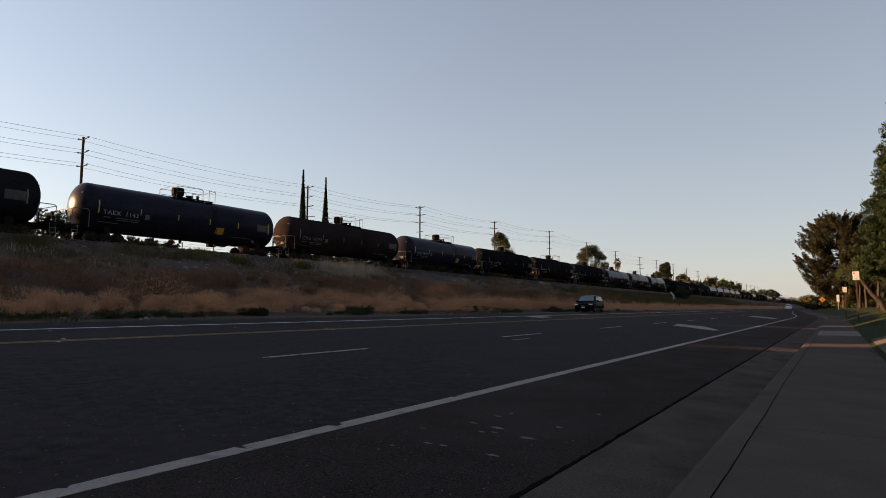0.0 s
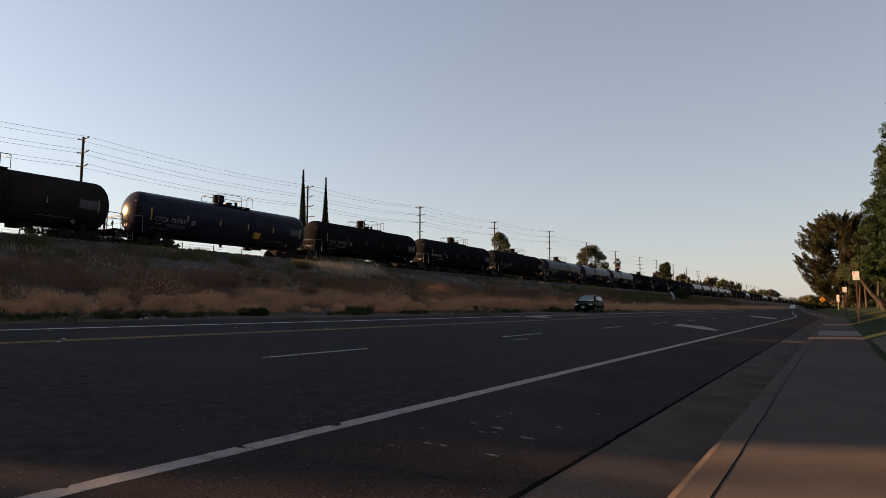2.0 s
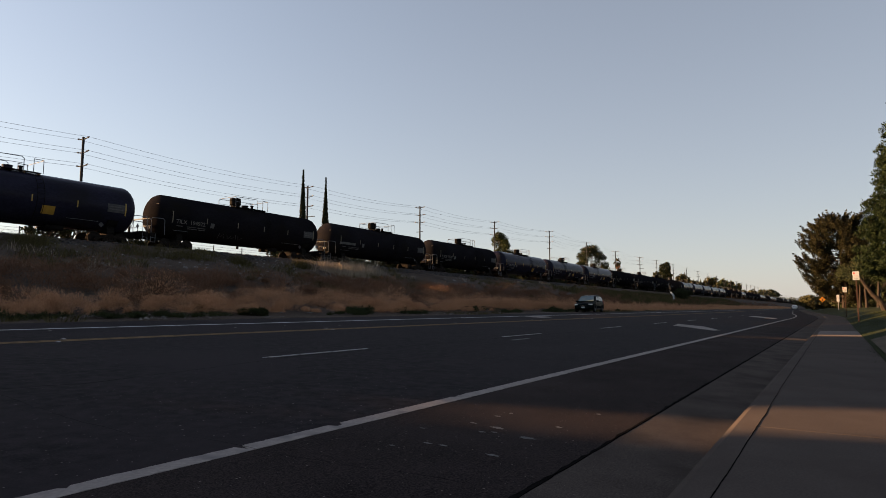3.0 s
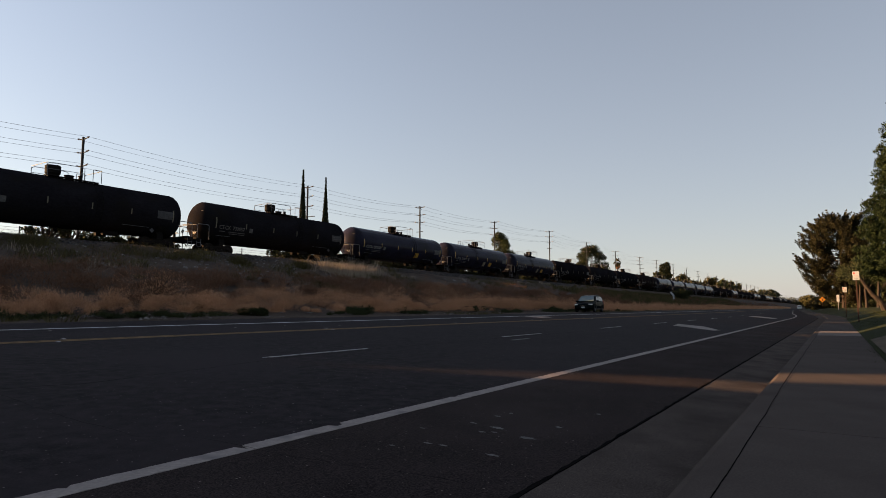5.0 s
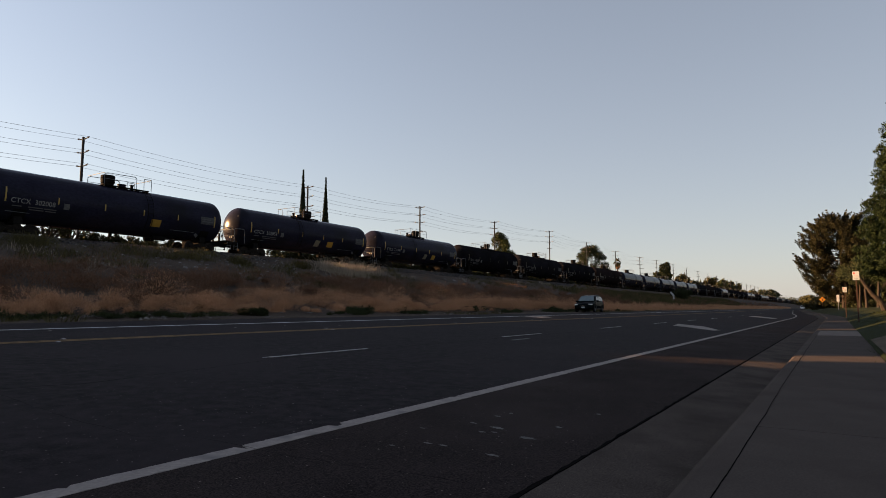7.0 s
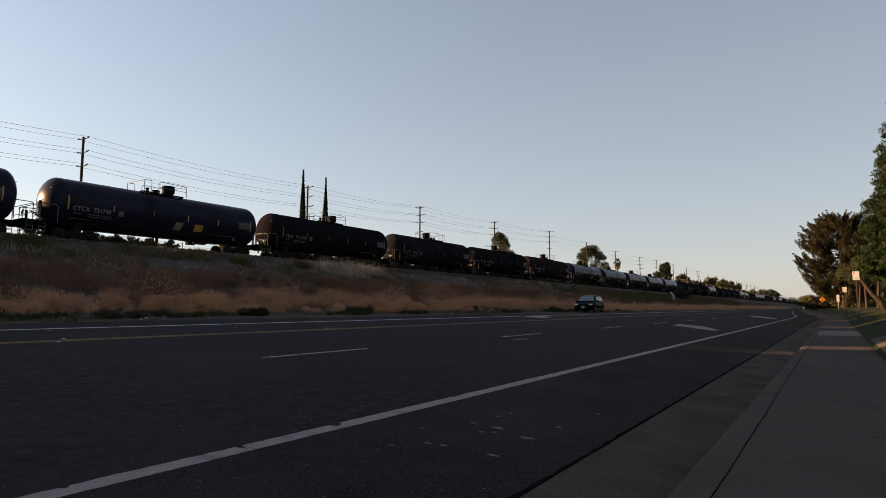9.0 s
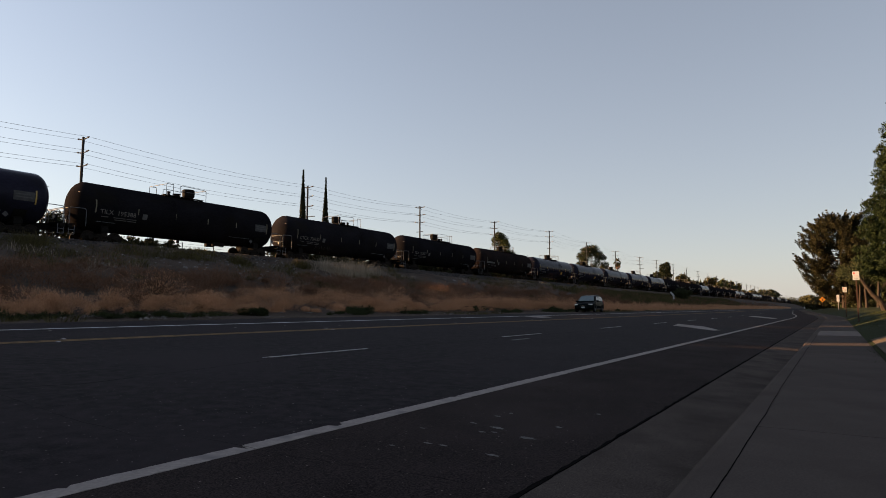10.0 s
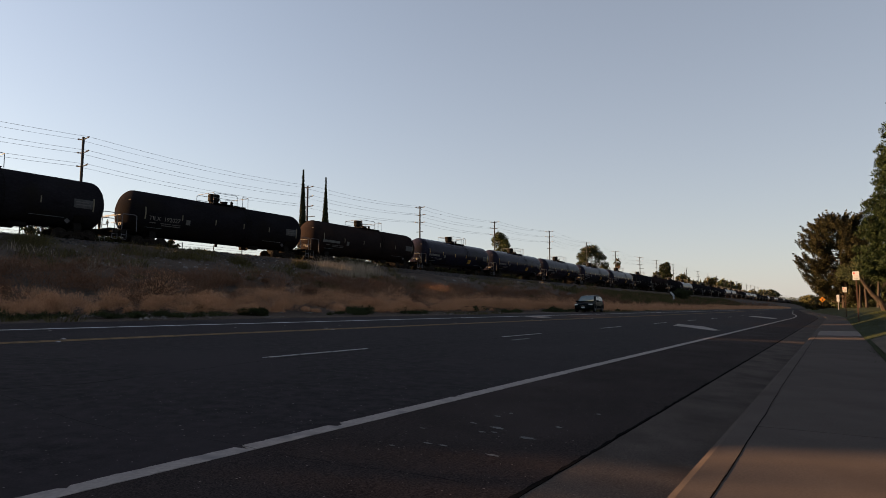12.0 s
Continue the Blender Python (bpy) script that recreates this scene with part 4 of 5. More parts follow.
for k, (x, y, h, rad) in enumerate(((-23.4, 19.5, 0.7, 0.75), (-23.4, 27.0, 0.9, 0.95), (-24.4, 42.5, 0.7, 1.0), (-22.6, 54.0, 0.8, 0.7))):
    shrub(x, y, h * 0.72, rad * 0.85, GREEN_WEED, "low dark green roadside bush", k, 160, 0.07)
shrub(-32.4, 160.0, 3.7, 2.6, DARK_LEAF, "rounded dark green bush on the bank", 20, 700, 0.16)


def brush_mounds(mat, count, x_span, y_span, size, per, strand, label, y_power=1.15, clump=None, slim=0.045, full=0.0):
    """Soft uneven mounds of fine dry strands, as dead bunch grass lies."""
    x = rng.uniform(*x_span, count)
    y = y_span[0] + (y_span[1] - y_span[0]) * rng.random(count) ** y_power
    if clump:
        keep = np.array([noise.noise((a * clump[0], b * clump[0] * 0.6, clump[2])) > clump[1] for a, b in zip(x, y)])
        x, y = x[keep], y[keep]
    n = len(x)
    r = size * rng.lognormal(0, 0.42, n)
    waves, phase = rng.normal(0, 1, (n, 6, 3)) * np.linspace(1.5, 5.5, 6)[None, :, None], rng.uniform(0, 6.28, (n, 6, 1))
    gain = np.linspace(0.17, 0.07, 6)[None, :, None]
    shape = np.stack([rng.uniform(0.8, 1.15, n), rng.uniform(0.9, 1.5, n), rng.uniform(0.55, 0.8, n)], 1)
    c = np.stack([x, y, ground_z(x) + r * (0.08 + 0.5 * full)], 1)
    d = rng.normal(0, 1, (n, per, 3))
    d /= np.linalg.norm(d, axis=2, keepdims=True)
    d[..., 2] = np.where(d[..., 2] < -full, -d[..., 2], d[..., 2])
    swell = 1 + (gain * np.sin(np.einsum("nkc,nmc->nkm", waves, d) + phase)).sum(1)
    reach = (0.2 + 0.76 * rng.random((n, per)) ** 0.6) * swell * r[:, None]
    root = (c[:, None] + d * reach[..., None] * shape[:, None]).reshape(-1, 3)
    out = d.reshape(-1, 3) * 0.7 + rng.normal(0, 0.5, (n * per, 3)) + np.array([0, 0, 0.3])
    out /= np.linalg.norm(out, axis=1, keepdims=True)
    side = np.cross(out, rng.normal(0, 1, (n * per, 3)))
    side /= np.linalg.norm(side, axis=1, keepdims=True) + 1e-9
    ln = strand * rng.uniform(0.5, 1.5, (n * per, 1))
    blades = np.stack([root - side * ln * slim, root + side * ln * slim, root + out * ln * 1.3], 1).reshape(-1, 3)
    ob = from_arrays("dry_brush", blades, np.arange(n * per * 3).reshape(-1, 3), mat)
    return tagged(ob, label, "grass", kind="stuff")


brush_mounds(DRY, 190, (-25.9, -24.6), (-8, 80), 0.72, 2600, 0.06, "large soft mounds of golden dry grass along the road", slim=0.1, full=0.55)
brush_mounds(DRY, 170, (-24.7, -23.8), (-8, 80), 0.38, 1200, 0.05, "soft mounds of golden dry grass along the road", slim=0.1, clump=(0.35, -0.15, 3.0), full=0.5)
brush_mounds(RUST_GRASS, 300, (-31.2, -26.4), (-8, 95), 0.7, 1300, 0.07, "soft rust-brown mounds of dead grass", slim=0.1, full=0.5)
brush_mounds(OLIVE_WEED, 170, (-38.2, -30.5), (-4, 110), 0.34, 200, 0.16, "grey-green mounds of weeds on the upper bank", clump=(0.14, 0.08, 9.0), slim=0.04)
brush_mounds(GREEN_WEED, 260, (-23.5, -22.4), (-6, 75), 0.26, 220, 0.08, "low dark weeds at the road's edge", clump=(0.3, -0.1, 2.5), slim=0.12)

# wispy weeds just below the ballast
for x, y, h, w in ((-37.2, 15.6, 0.8, 0.8), (-37.0, 21.6, 0.7, 1.0), (-36.8, 23.8, 0.75, 1.3), (-36.9, 25.6, 0.6, 0.9), (-36.0, 28.6, 0.8, 0.6), (-36.4, 35.0, 0.8, 0.5)):
    tufts("weed_bush", OLIVE_WEED, 800, (x - w, x + w), (y - w, y + w), h, 0.009, 50, 0.3, 1.1, "wispy olive-green weeds below the ballast", "weeds")

# two slim cypresses behind the track
def cypress(x, y, z, h, rad, seed):
    r = np.random.default_rng(700 + seed)
    t = thing("cypress_tree", pose(x, y, z), "tall slim dark green cypress with a pointed top", "tree", "pair of cypresses")
    cs, ss = [], []
    for k in range(520):
        u = r.random() ** 0.85
        rr = rad * (0.01 + 0.99 * (1 - u) ** 1.05) * (1 + 0.1 * math.sin(9 * u + seed))
        a = r.uniform(0, 6.28)
        cs.append((rr * 0.6 * math.cos(a), rr * 0.6 * math.sin(a), h * (0.04 + 0.95 * u)))
        ss.append(0.015 + 0.36 * rr)
    trunk_mesh(t, [((0, 0, -0.3), (0, 0, h * 0.92), 0.22, 0.03)])
    leaf_mesh("crown", cs, ss, 75, 0.11, CYPRESS_LEAF, t, 1.9, 2.4)
    return t


cypress(-62.0, 59.6, 3.2, 17.35, 1.22, 1)
cypress(-62.0, 64.1, 3.2, 17.05, 1.16, 2)

# trees beyond the railway
BEHIND = 3.2
broad_tree(-80, 154, BEHIND, 19.5, 4.4, BROAD_LEAF, "leafy green tree lit on its upper side", 0.2, 60, 520, 0.2, seed=1)
broad_tree(-80, 160, BEHIND, 14.5, 4.0, BROAD_LEAF, "leafy green tree behind the railway", 0.2, 36, 300, 0.27, seed=2)
broad_tree(-80, 230, BEHIND, 22.3, 6.6, DARK_LEAF, "broad dark green tree behind the railway", 0.15, 70, 520, 0.28, seed=3)
broad_tree(-80, 221, BEHIND, 17.0, 4.0, DARK_LEAF, "dark green tree behind the railway", 0.15, 40, 420, 0.27, seed=4)
broad_tree(-82, 250, BEHIND, 15.5, 4.5, OLIVE_LEAF, "olive-green tree behind the railway", 0.15, 30, 120, 0.5, seed=5)
broad_tree(-84, 178, BEHIND, 13.4, 6.0, DARK_LEAF, "low dark tree behind the railway", 0.15, 36, 120, 0.5, seed=6)
for k, (y, h, rad) in enumerate(((392, 25.5, 5.0), (405, 27.0, 4.5), (376, 19.0, 6.0))):
    conifer(-90, y, BEHIND, h, rad, DARK_LEAF, "dark pointed conifer far behind the railway", 0.1, 18, 7, 14, 1.1, 0.05, 40 + k, 1.2)
for k, (x, y, h, rad, mat) in enumerate(((-88, 335, 15, 5, DARK_LEAF), (-85, 430, 19, 9, OLIVE_LEAF), (-85, 452, 16, 8, DARK_LEAF), (-88, 498, 18, 8, DARK_LEAF), (-90, 560, 22, 9, OLIVE_LEAF), (-90, 585, 24, 9, BROAD_LEAF),
                                        (-90, 640, 24, 11, DARK_LEAF), (-90, 668, 23, 10, DARK_LEAF), (-92, 730, 18, 8, DARK_LEAF), (-92, 800, 17, 12, DARK_LEAF), (-92, 900, 20, 14, OLIVE_LEAF), (-92, 1010, 22, 16, DARK_LEAF), (-92, 1150, 26, 18, DARK_LEAF))):
    broad_tree(x, y, BEHIND, h, rad, mat, "distant green tree along the railway", 0.08, 34, 90, 0.9 + y / 900, seed=20 + k)
for k, y in enumerate((690, 704, 745, 752)):
    conifer(-90, y, BEHIND, 25 - 2 * (k % 2), 2.2, DARK_LEAF, "distant slim dark cypress", 0.02, 16, 5, 14, 1.4, 0.0, 60 + k, 1.0)


def palm(x, y, z, h):
    t = thing("palm_tree", pose(x, y, z), "tall fan palm with a shaggy crown", "tree")
    trunk_mesh(t, [((0, 0, -0.3), (0.2, 0, h * 0.9), 0.4, 0.28)])
    bm = bmesh.new()
    r = np.random.default_rng(5)
    for k in range(46):
        a, e = r.uniform(0, 6.28), r.uniform(-1.2, 1.3)
        ln = r.uniform(2.0, 2.9)
        d = Vector((math.cos(a) * math.cos(e), math.sin(a) * math.cos(e), math.sin(e)))
        side = d.cross(Vector((0, 0, 1))).normalized() if abs(d.z) < 0.99 else Vector((1, 0, 0))
        o = Vector((0.2, 0, h * 0.9))
        pts = [o + d * 0.5, o + d * ln * 0.6 + side * 0.7, o + d * ln + Vector((0, 0, -0.5)), o + d * ln * 0.6 - side * 0.7]
        bm.faces.new([bm.verts.new(p) for p in pts])
    part("fronds", bm, OLIVE_LEAF, t)
    leaf_mesh("dead_skirt", [(0.2, 0, h * 0.82)], [1.2], 500, 0.5, RUST_GRASS, t, 1.3)


palm(-90, 298, BEHIND, 22.6)

# right-hand side: the big pine over the pavement, the tall fir, leaning trunks and hedge
def pine(x, y, z, h, rad, label, limbs=110, seed=4):
    """A broad pine: limbs that sweep out and up, each ending in upturned fingers of needles."""
    r = np.random.default_rng(300 + seed)
    t = thing("pine_tree", pose(x, y, z), label, "tree")
    segs = [((0, 0, -0.4), (0, 0, h * 0.55), 0.36, 0.22), ((0, 0, h * 0.55), (0, 0, h * 0.93), 0.22, 0.05)]
    cs, ss = [], []
    for k in range(limbs):
        u = (k + r.uniform(0, 1)) / limbs
        z0 = h * (0.05 + 0.85 * u)
        wide = min(1.0, 0.5 + 0.95 * u) * (1 - max(0.0, u - 0.45) / 0.55) ** 0.55
        ln = (rad * wide + 0.5) * r.uniform(0.68, 1.08)
        a = 2.4 * k + r.normal(0, 0.4)
        way = Vector((math.cos(a), math.sin(a), 0))
        rise = (0.2 + 0.35 * u) * ln
        spine = [Vector((0, 0, z0)) + way * (ln * f) + Vector((0, 0, rise * f * f)) for f in (0.0, 0.35, 0.7, 1.0)]
        for p, q, w in zip(spine[:-1], spine[1:], (0.1, 0.07, 0.04)):
            segs.append((p, q, w, w * 0.6))
        for j in range(4 + int(ln * 1.3)):
            f = 0.25 + 0.75 * r.random() ** 0.7
            side = Vector((-way.y, way.x, 0)) * r.normal(0, 0.16 * ln * (1.15 - f))
            p = Vector((0, 0, z0 + rise * f * f)) + way * (ln * f) + side
            go = (way * 0.75 + side.normalized() * r.uniform(0, 0.7) + Vector((0, 0, r.uniform(0.35, 1.0)))).normalized()
            reach = r.uniform(1.0, 2.1)
            for i in range(6):
                g = i / 5
                bow = Vector((0, 0, 0.3 * g * g))
                cs.append(p + go * reach * g + bow)
                ss.append(0.5 * (1 - g) ** 0.7 + 0.1)
    trunk_mesh(t, segs)
    leaf_mesh("crown", [tuple(c) for c in cs], ss, 26, 0.24, PINE_LEAF, t, 0.8, 0.9, 0.17)
    return t


pine(1.4, 150, 0.9, 20.2, 8.7, "large shaggy pine lit warm by the low sun")
conifer(7.9, 62, 1.1, 25.2, 6.7, FIR_LEAF, "tall dense green conifer beside the pavement", 0.085, 56, 20, 105, 0.15, 0.12, 2, 0.46, "conifer_tree", 0.0, 0.78, 0.2, 0.95, 0.75, 2.2, 0.19, 1.2)
conifer(12.5, 84, 1.2, 24, 6.0, FIR_LEAF, "tall dense green conifer on the lawn", 0.12, 26, 10, 60, 0.2, 0.02, 3, 0.7)


def leaning_trunk(x, y, h, lean, r, seed, leafy=True):
    t = thing("park_tree", pose(x, y, height(x)), "tree with a bare leaning trunk on the lawn", "tree", "trees on the lawn")
    rr = np.random.default_rng(seed)
    mid, top = (lean * 0.55, 0, h * 0.5), (lean, 0.2, h)
    trunk_mesh(t, [((0, 0, -0.4), (lean * 0.22, 0, h * 0.25), r * 1.25, r), ((lean * 0.22, 0, h * 0.25), mid, r, r * 0.85), (mid, top, r * 0.85, r * 0.5)] + ([(mid, (lean + 1.5, 0.5, h * 0.95), r * 0.5, r * 0.2)] if leafy else []))
    cs = [(lean + rr.normal(0, 1.6), rr.normal(0, 1.6), h + rr.uniform(-0.4, 2.6)) for k in range(16)]
    if leafy:
        leaf_mesh("crown", cs, [1.1] * 16, 300, 0.16, DARK_LEAF, t)


leaning_trunk(3.5, 62.0, 2.7, -1.7, 0.2, 1, False)
for k, (x, y, ln) in enumerate(((5.6, 118, 0.3), (4.3, 122, -0.2), (6.4, 96, 0.2), (3.6, 132, 0.2))):
    leaning_trunk(x, y, 5.0, ln, 0.22, 10 + k)
shrub(1.2, 185, 6.5, 5.0, OLIVE_LEAF, "sunlit olive-green shrubs at the road's bend", 30, 500, 0.4, 0.3, "tall_shrub")
shrub(-2.5, 205, 6.0, 5.0, OLIVE_LEAF, "sunlit olive-green shrubs at the road's bend", 33, 500, 0.4, 0.3, "tall_shrub")
shrub(4.0, 165, 4.0, 4.0, DARK_LEAF, "dark hedge under the pine", 31, 500, 0.3, 0.8, "hedge")
shrub(-8.6, 300, 4.4, 2.6, DARK_LEAF, "dark round bush beside the road's bend", 32, 500, 0.45, 0.2, "tall_shrub")
shrub(1.5, 240, 4.0, 6.0, DARK_LEAF, "dark hedge at the road's bend", 34, 500, 0.45, 0.2, "hedge")
for k, (x, y, h, rad) in enumerate(((5, 330, 8, 9), (14, 240, 9, 9), (20, 180, 10, 9), (26, 130, 12, 9), (-30, 760, 12, 16), (-60, 1000, 14, 22))):
    broad_tree(x, y, 0.3 if x < 1 else 2.2, h, rad, DARK_LEAF if k % 2 else OLIVE_LEAF, "distant green tree by the road", 0.02, 36, 110, 0.7, seed=60 + k)
tufts("lawn_blades", LAWN_BLADE, 26000, (0.72, 5.0), (10, 60), 0.09, 0.006, 30, 0.2, 1.0, "short mown lawn grass", "grass", y_power=1.2)

# low trees and brush just behind the track, seen under the cars; unseen tall rows are added to shade the road
OPEN_TO_SKY = ((16.4, 19.4), (23.4, 43.0), (54.5, 56.0), (98, 101), (106, 109))
y, k = -58.0, 0
while y < 300:
    step = 1.5 + max(0, y) * 0.012
    shut = not any(a < y < b for a, b in OPEN_TO_SKY)
    # below y 15.2, out of view: two tall rows added as a sun block
    if y < 15.2:
        step = 1.1
        shrub(-48.9 - 0.4 * (k % 2), y + 0.5, 4.62 + 0.12 * math.sin(k * 1.7), 1.3, DARK_LEAF, "unseen tall brush added to keep the sun off the road", 380 + k, 110, 0.55, 5.7, "brush")
    if shut:
        # this row rises to 4.1 m only where it is the unseen sun block
        h = (4.1 if y < 15.2 else 3.5 if 19.4 <= y < 23.4 else 2.0 if shut else 0.7) + (0.1 if y < 15.2 else 0.25) * math.sin(k * 2.3) + 0.002 * max(0, y)
        shrub(-47.3 - 0.4 * (k % 3), y, h, 0.95 + 0.008 * max(0, y), DARK_LEAF, "dark brush beside the railway track", 80 + k, 90, 0.5 if y < 15.2 else 0.14 + 0.0006 * y, 5.75, "brush")
    y, k = y + step, k + 1
for k in range(15):
    y = 23.6 + 0.52 * k + 0.3 * math.sin(k * 2.1)
    shrub(-47.0 - 0.5 * (k % 3), y, 1.25 + 0.3 * (k % 3), 0.5, DARK_LEAF, "airy low brush beside the railway track", 640 + k, 42, 0.13, 5.68, "brush")
for k, y in enumerate((33.2, 33.9, 38.4)):
    shrub(-47.2, y, 0.75, 0.4, DARK_LEAF, "airy low brush beside the railway track", 660 + k, 34, 0.12, 5.68, "brush")


def scrap(x, y, size, k):
    """A crumpled pale scrap of litter in the weeds."""
    r = np.random.default_rng(900 + k)
    bm = bmesh.new()
    bmesh.ops.create_grid(bm, x_segments=4, y_segments=4, size=0.5)
    for v in bm.verts:
        v.co = Vector((v.co.x * r.uniform(0.7, 1.2), v.co.y * 1.5 * r.uniform(0.7, 1.2), 0.15 + r.normal(0, 0.16))) * size
    bmesh.ops.solidify(bm, geom=list(bm.faces), thickness=0.004)
    ob = link_mesh("litter", bm, SCRAP)
    ob.matrix_world = pose(x, y, float(ground_z(np.array([x]))[0]) + 0.02, 0, 0, 40 * k)
    return tagged(ob, "crumpled pale scrap of litter at the road's edge", "litter", "litter along the road")


for k, (x, y) in enumerate(((-23.0, 10.8), (-23.2, 11.7), (-23.3, 12.1), (-23.2, 12.2), (-22.9, 12.5), (-23.5, 13.9), (-23.6, 14.4), (-22.7, 14.5), (-23.2, 15.6), (-22.7, 16.1), (-23.3, 18.0), (-23.6, 19.6), (-23.9, 21.8), (-23.6, 23.5))):
    scrap(x - 0.1, y, 0.12 + 0.07 * (k % 3), k)
bare = strip_sheet("bare_patch", [0.74, 1.1, 1.6, 2.1], list(np.arange(13.5, 20.6, 0.5)), EARTH_BED, 0.03)
tagged(bare, "bare brown patch at the lawn's edge", "soil", kind="structure")



# ---- wire fence behind the track ----
def wire_fence():
    t = thing("wire_fence", pose(-48.35, 0, 5.72), "low fence of dark posts and wire strands behind the track", "fence")
    post = None
    for k in range(26):
        y = 13.0 + 3.2 * k
        if post is None:
            post = part("post", tube(bmesh.new(), (0, 0, -0.3), (0, 0, 1.15), 0.045, 0.04, 7), POLE_WOOD, t, m=pose(0, y, 0))
        else:
            share("post", post.data, t, pose(0.02 * math.sin(3 * k), y, 0, 0, 2 * math.sin(5 * k), 0))
    for j in range(5):
        bm = pipe(bmesh.new(), [(-0.05, 13.0 + 3.2 * k, 0.2 + 0.21 * j) for k in range(26)], 0.012, 5)
        part("strand", bm, WIRE, t)


wire_fence()

# ---- power line ----
POLE_ROWS = [(33.8, 20.2), (68.3, 20.5), (99.5, 21.6), (131.6, 22.4), (165.9, 23.7), (197.8, 23.2), (229.8, 22.7), (264.1, 22.9), (293.6, 23.4), (327.9, 23.9), (361, 23.7), (395.4, 23.5)]
POLE_ROWS = [(1.5, 19.9), (-31, 19.9)][::-1] + POLE_ROWS + [(430 + 34 * k, 23.5) for k in range(14)]
POLE_X = -70.0
# each level of brackets: how far under the top, and where its two wires hang: (x, z over the bracket)
LEVELS = (0.2, 1.75, 3.3)
TIPS = ((-1.3, 0.12), (1.35, 0.02))


def power_poles():
    for k, (y, top) in enumerate(POLE_ROWS):
        t = thing("power_pole", pose(POLE_X, y, BEHIND), "tall weathered wooden power pole with short bracket arms", "power pole", "power poles along the railway")
        h = top - BEHIND
        bm = bmesh.new()
        tube(bm, (0, 0, -0.5), (0, 0, h), 0.19, 0.13, 10)
        part("pole", bm, POLE_WOOD, t)
        for d in LEVELS:
            for tx, tz in TIPS:
                bm = bmesh.new()
                tube(bm, (0, 0, h - d - 0.08), (tx * 0.62, 0, h - d + tz * 0.75 - 0.05), 0.075, 0.05, 8)
                part("bracket_arm", bm, POLE_WOOD, t)
                bm = bmesh.new()
                lathe(bm, [(0.0, 0), (0.05, 0), (0.09, 0.05), (0.055, 0.12), (0.09, 0.2), (0.055, 0.28), (0.09, 0.36), (0.05, 0.44), (0.0, 0.5)], 8,
                      Matrix.Translation((tx * 0.62, 0, h - d + tz * 0.75 - 0.05)) @ Matrix.Rotation(radians(math.copysign(90 - 14 * (tz > 0), tx)), 4, "Y"))
                part("insulator", bm, INSULATOR, t)
        if y > 60 and k % 2:
            part("crossarm", boxed((0.7, 0, h - 5.0), (1.9, 0.11, 0.12), 0.015), POLE_WOOD, t)
        elif y > 60:
            part("crossarm", boxed((0.0, 0, h - 5.2), (1.6, 0.11, 0.12), 0.015), POLE_WOOD, t)


def power_lines():
    for d in LEVELS:
        for tx, tz in TIPS:
            cu = bpy.data.curves.new("wire", "CURVE")
            cu.dimensions, cu.bevel_depth, cu.bevel_resolution = "3D", 0.014, 0
            pts = []
            for (y0, z0), (y1, z1) in zip(POLE_ROWS[:-1], POLE_ROWS[1:]):
                for j in range(8):
                    u = j / 8
                    pts.append((POLE_X + tx * 0.95, y0 + (y1 - y0) * u, z0 + (z1 - z0) * u - d + tz - 2.2 * u * (1 - u)))
            sp = cu.splines.new("POLY")
            sp.points.add(len(pts) - 1)
            for p, q in zip(sp.points, pts):
                p.co = (*q, 1)
            cu.materials.append(WIRE)
            tmp = bpy.data.objects.new("wire", cu)
            scene.collection.objects.link(tmp)
            me = bpy.data.meshes.new_from_object(tmp.evaluated_get(bpy.context.evaluated_depsgraph_get()))
            bpy.data.objects.remove(tmp)
            tagged(new("power_line", me), "thin sagging overhead wire between wooden poles", "power line", "overhead wires")


power_poles()
power_lines()


# ---- signs ----
def sign(x, y, z, w, h, top, post_mat, label, plates=1, name="parking_sign"):
    t = thing(name, pose(x, y, z), label, "sign", "signs along the pavement")
    part("post", boxed((0, 0, (top - 0.02) / 2 - 0.1), (0.075, 0.055, top + 0.16), 0.006), post_mat, t)
    for k in range(plates):
        zc = top - h / 2 - k * (h + 0.05)
        pl = part("plate", boxed((0, -0.045, zc), (w, 0.02, h), 0.006), SIGN_FACE, t, "white metal sign plate")
        part("red_mark", boxed((-0.13 * w / 0.46, -0.058, zc + 0.17 * h / 0.6), (0.11 * w / 0.46, 0.006, 0.12 * h / 0.6), 0.0), SIGN_RED, pl, "red printed square")
        for j, ww in enumerate((0.3, 0.34, 0.26)):
            part("text_bar", boxed((0.0, -0.058, zc - (0.0 + 0.09 * j) * h / 0.6), (ww * w / 0.46, 0.005, 0.012), 0.0), SIGN_RED if j == 0 else SIGN_BLACK, pl, "unreadable line of print")
        for s in (-1, 1):
            bm = bmesh.new()
            tube(bm, (0, -0.07, zc + s * h * 0.42), (0, -0.05, zc + s * h * 0.42), 0.012, seg=6)
            part("bolt", bm, POST_GREY, pl)


sign(1.03, 41.5, 0.28, 0.32, 0.49, 2.87, POST_BROWN, "white no-parking sign on a brown post")
sign(0.75, 68.0, 0.24, 0.33, 0.5, 2.8, POST_BROWN, "white parking sign on a dark post")
sign(0.3, 112.0, 0.2, 0.36, 0.5, 2.9, POST_GREY, "white sign plates on a grey post", 2)


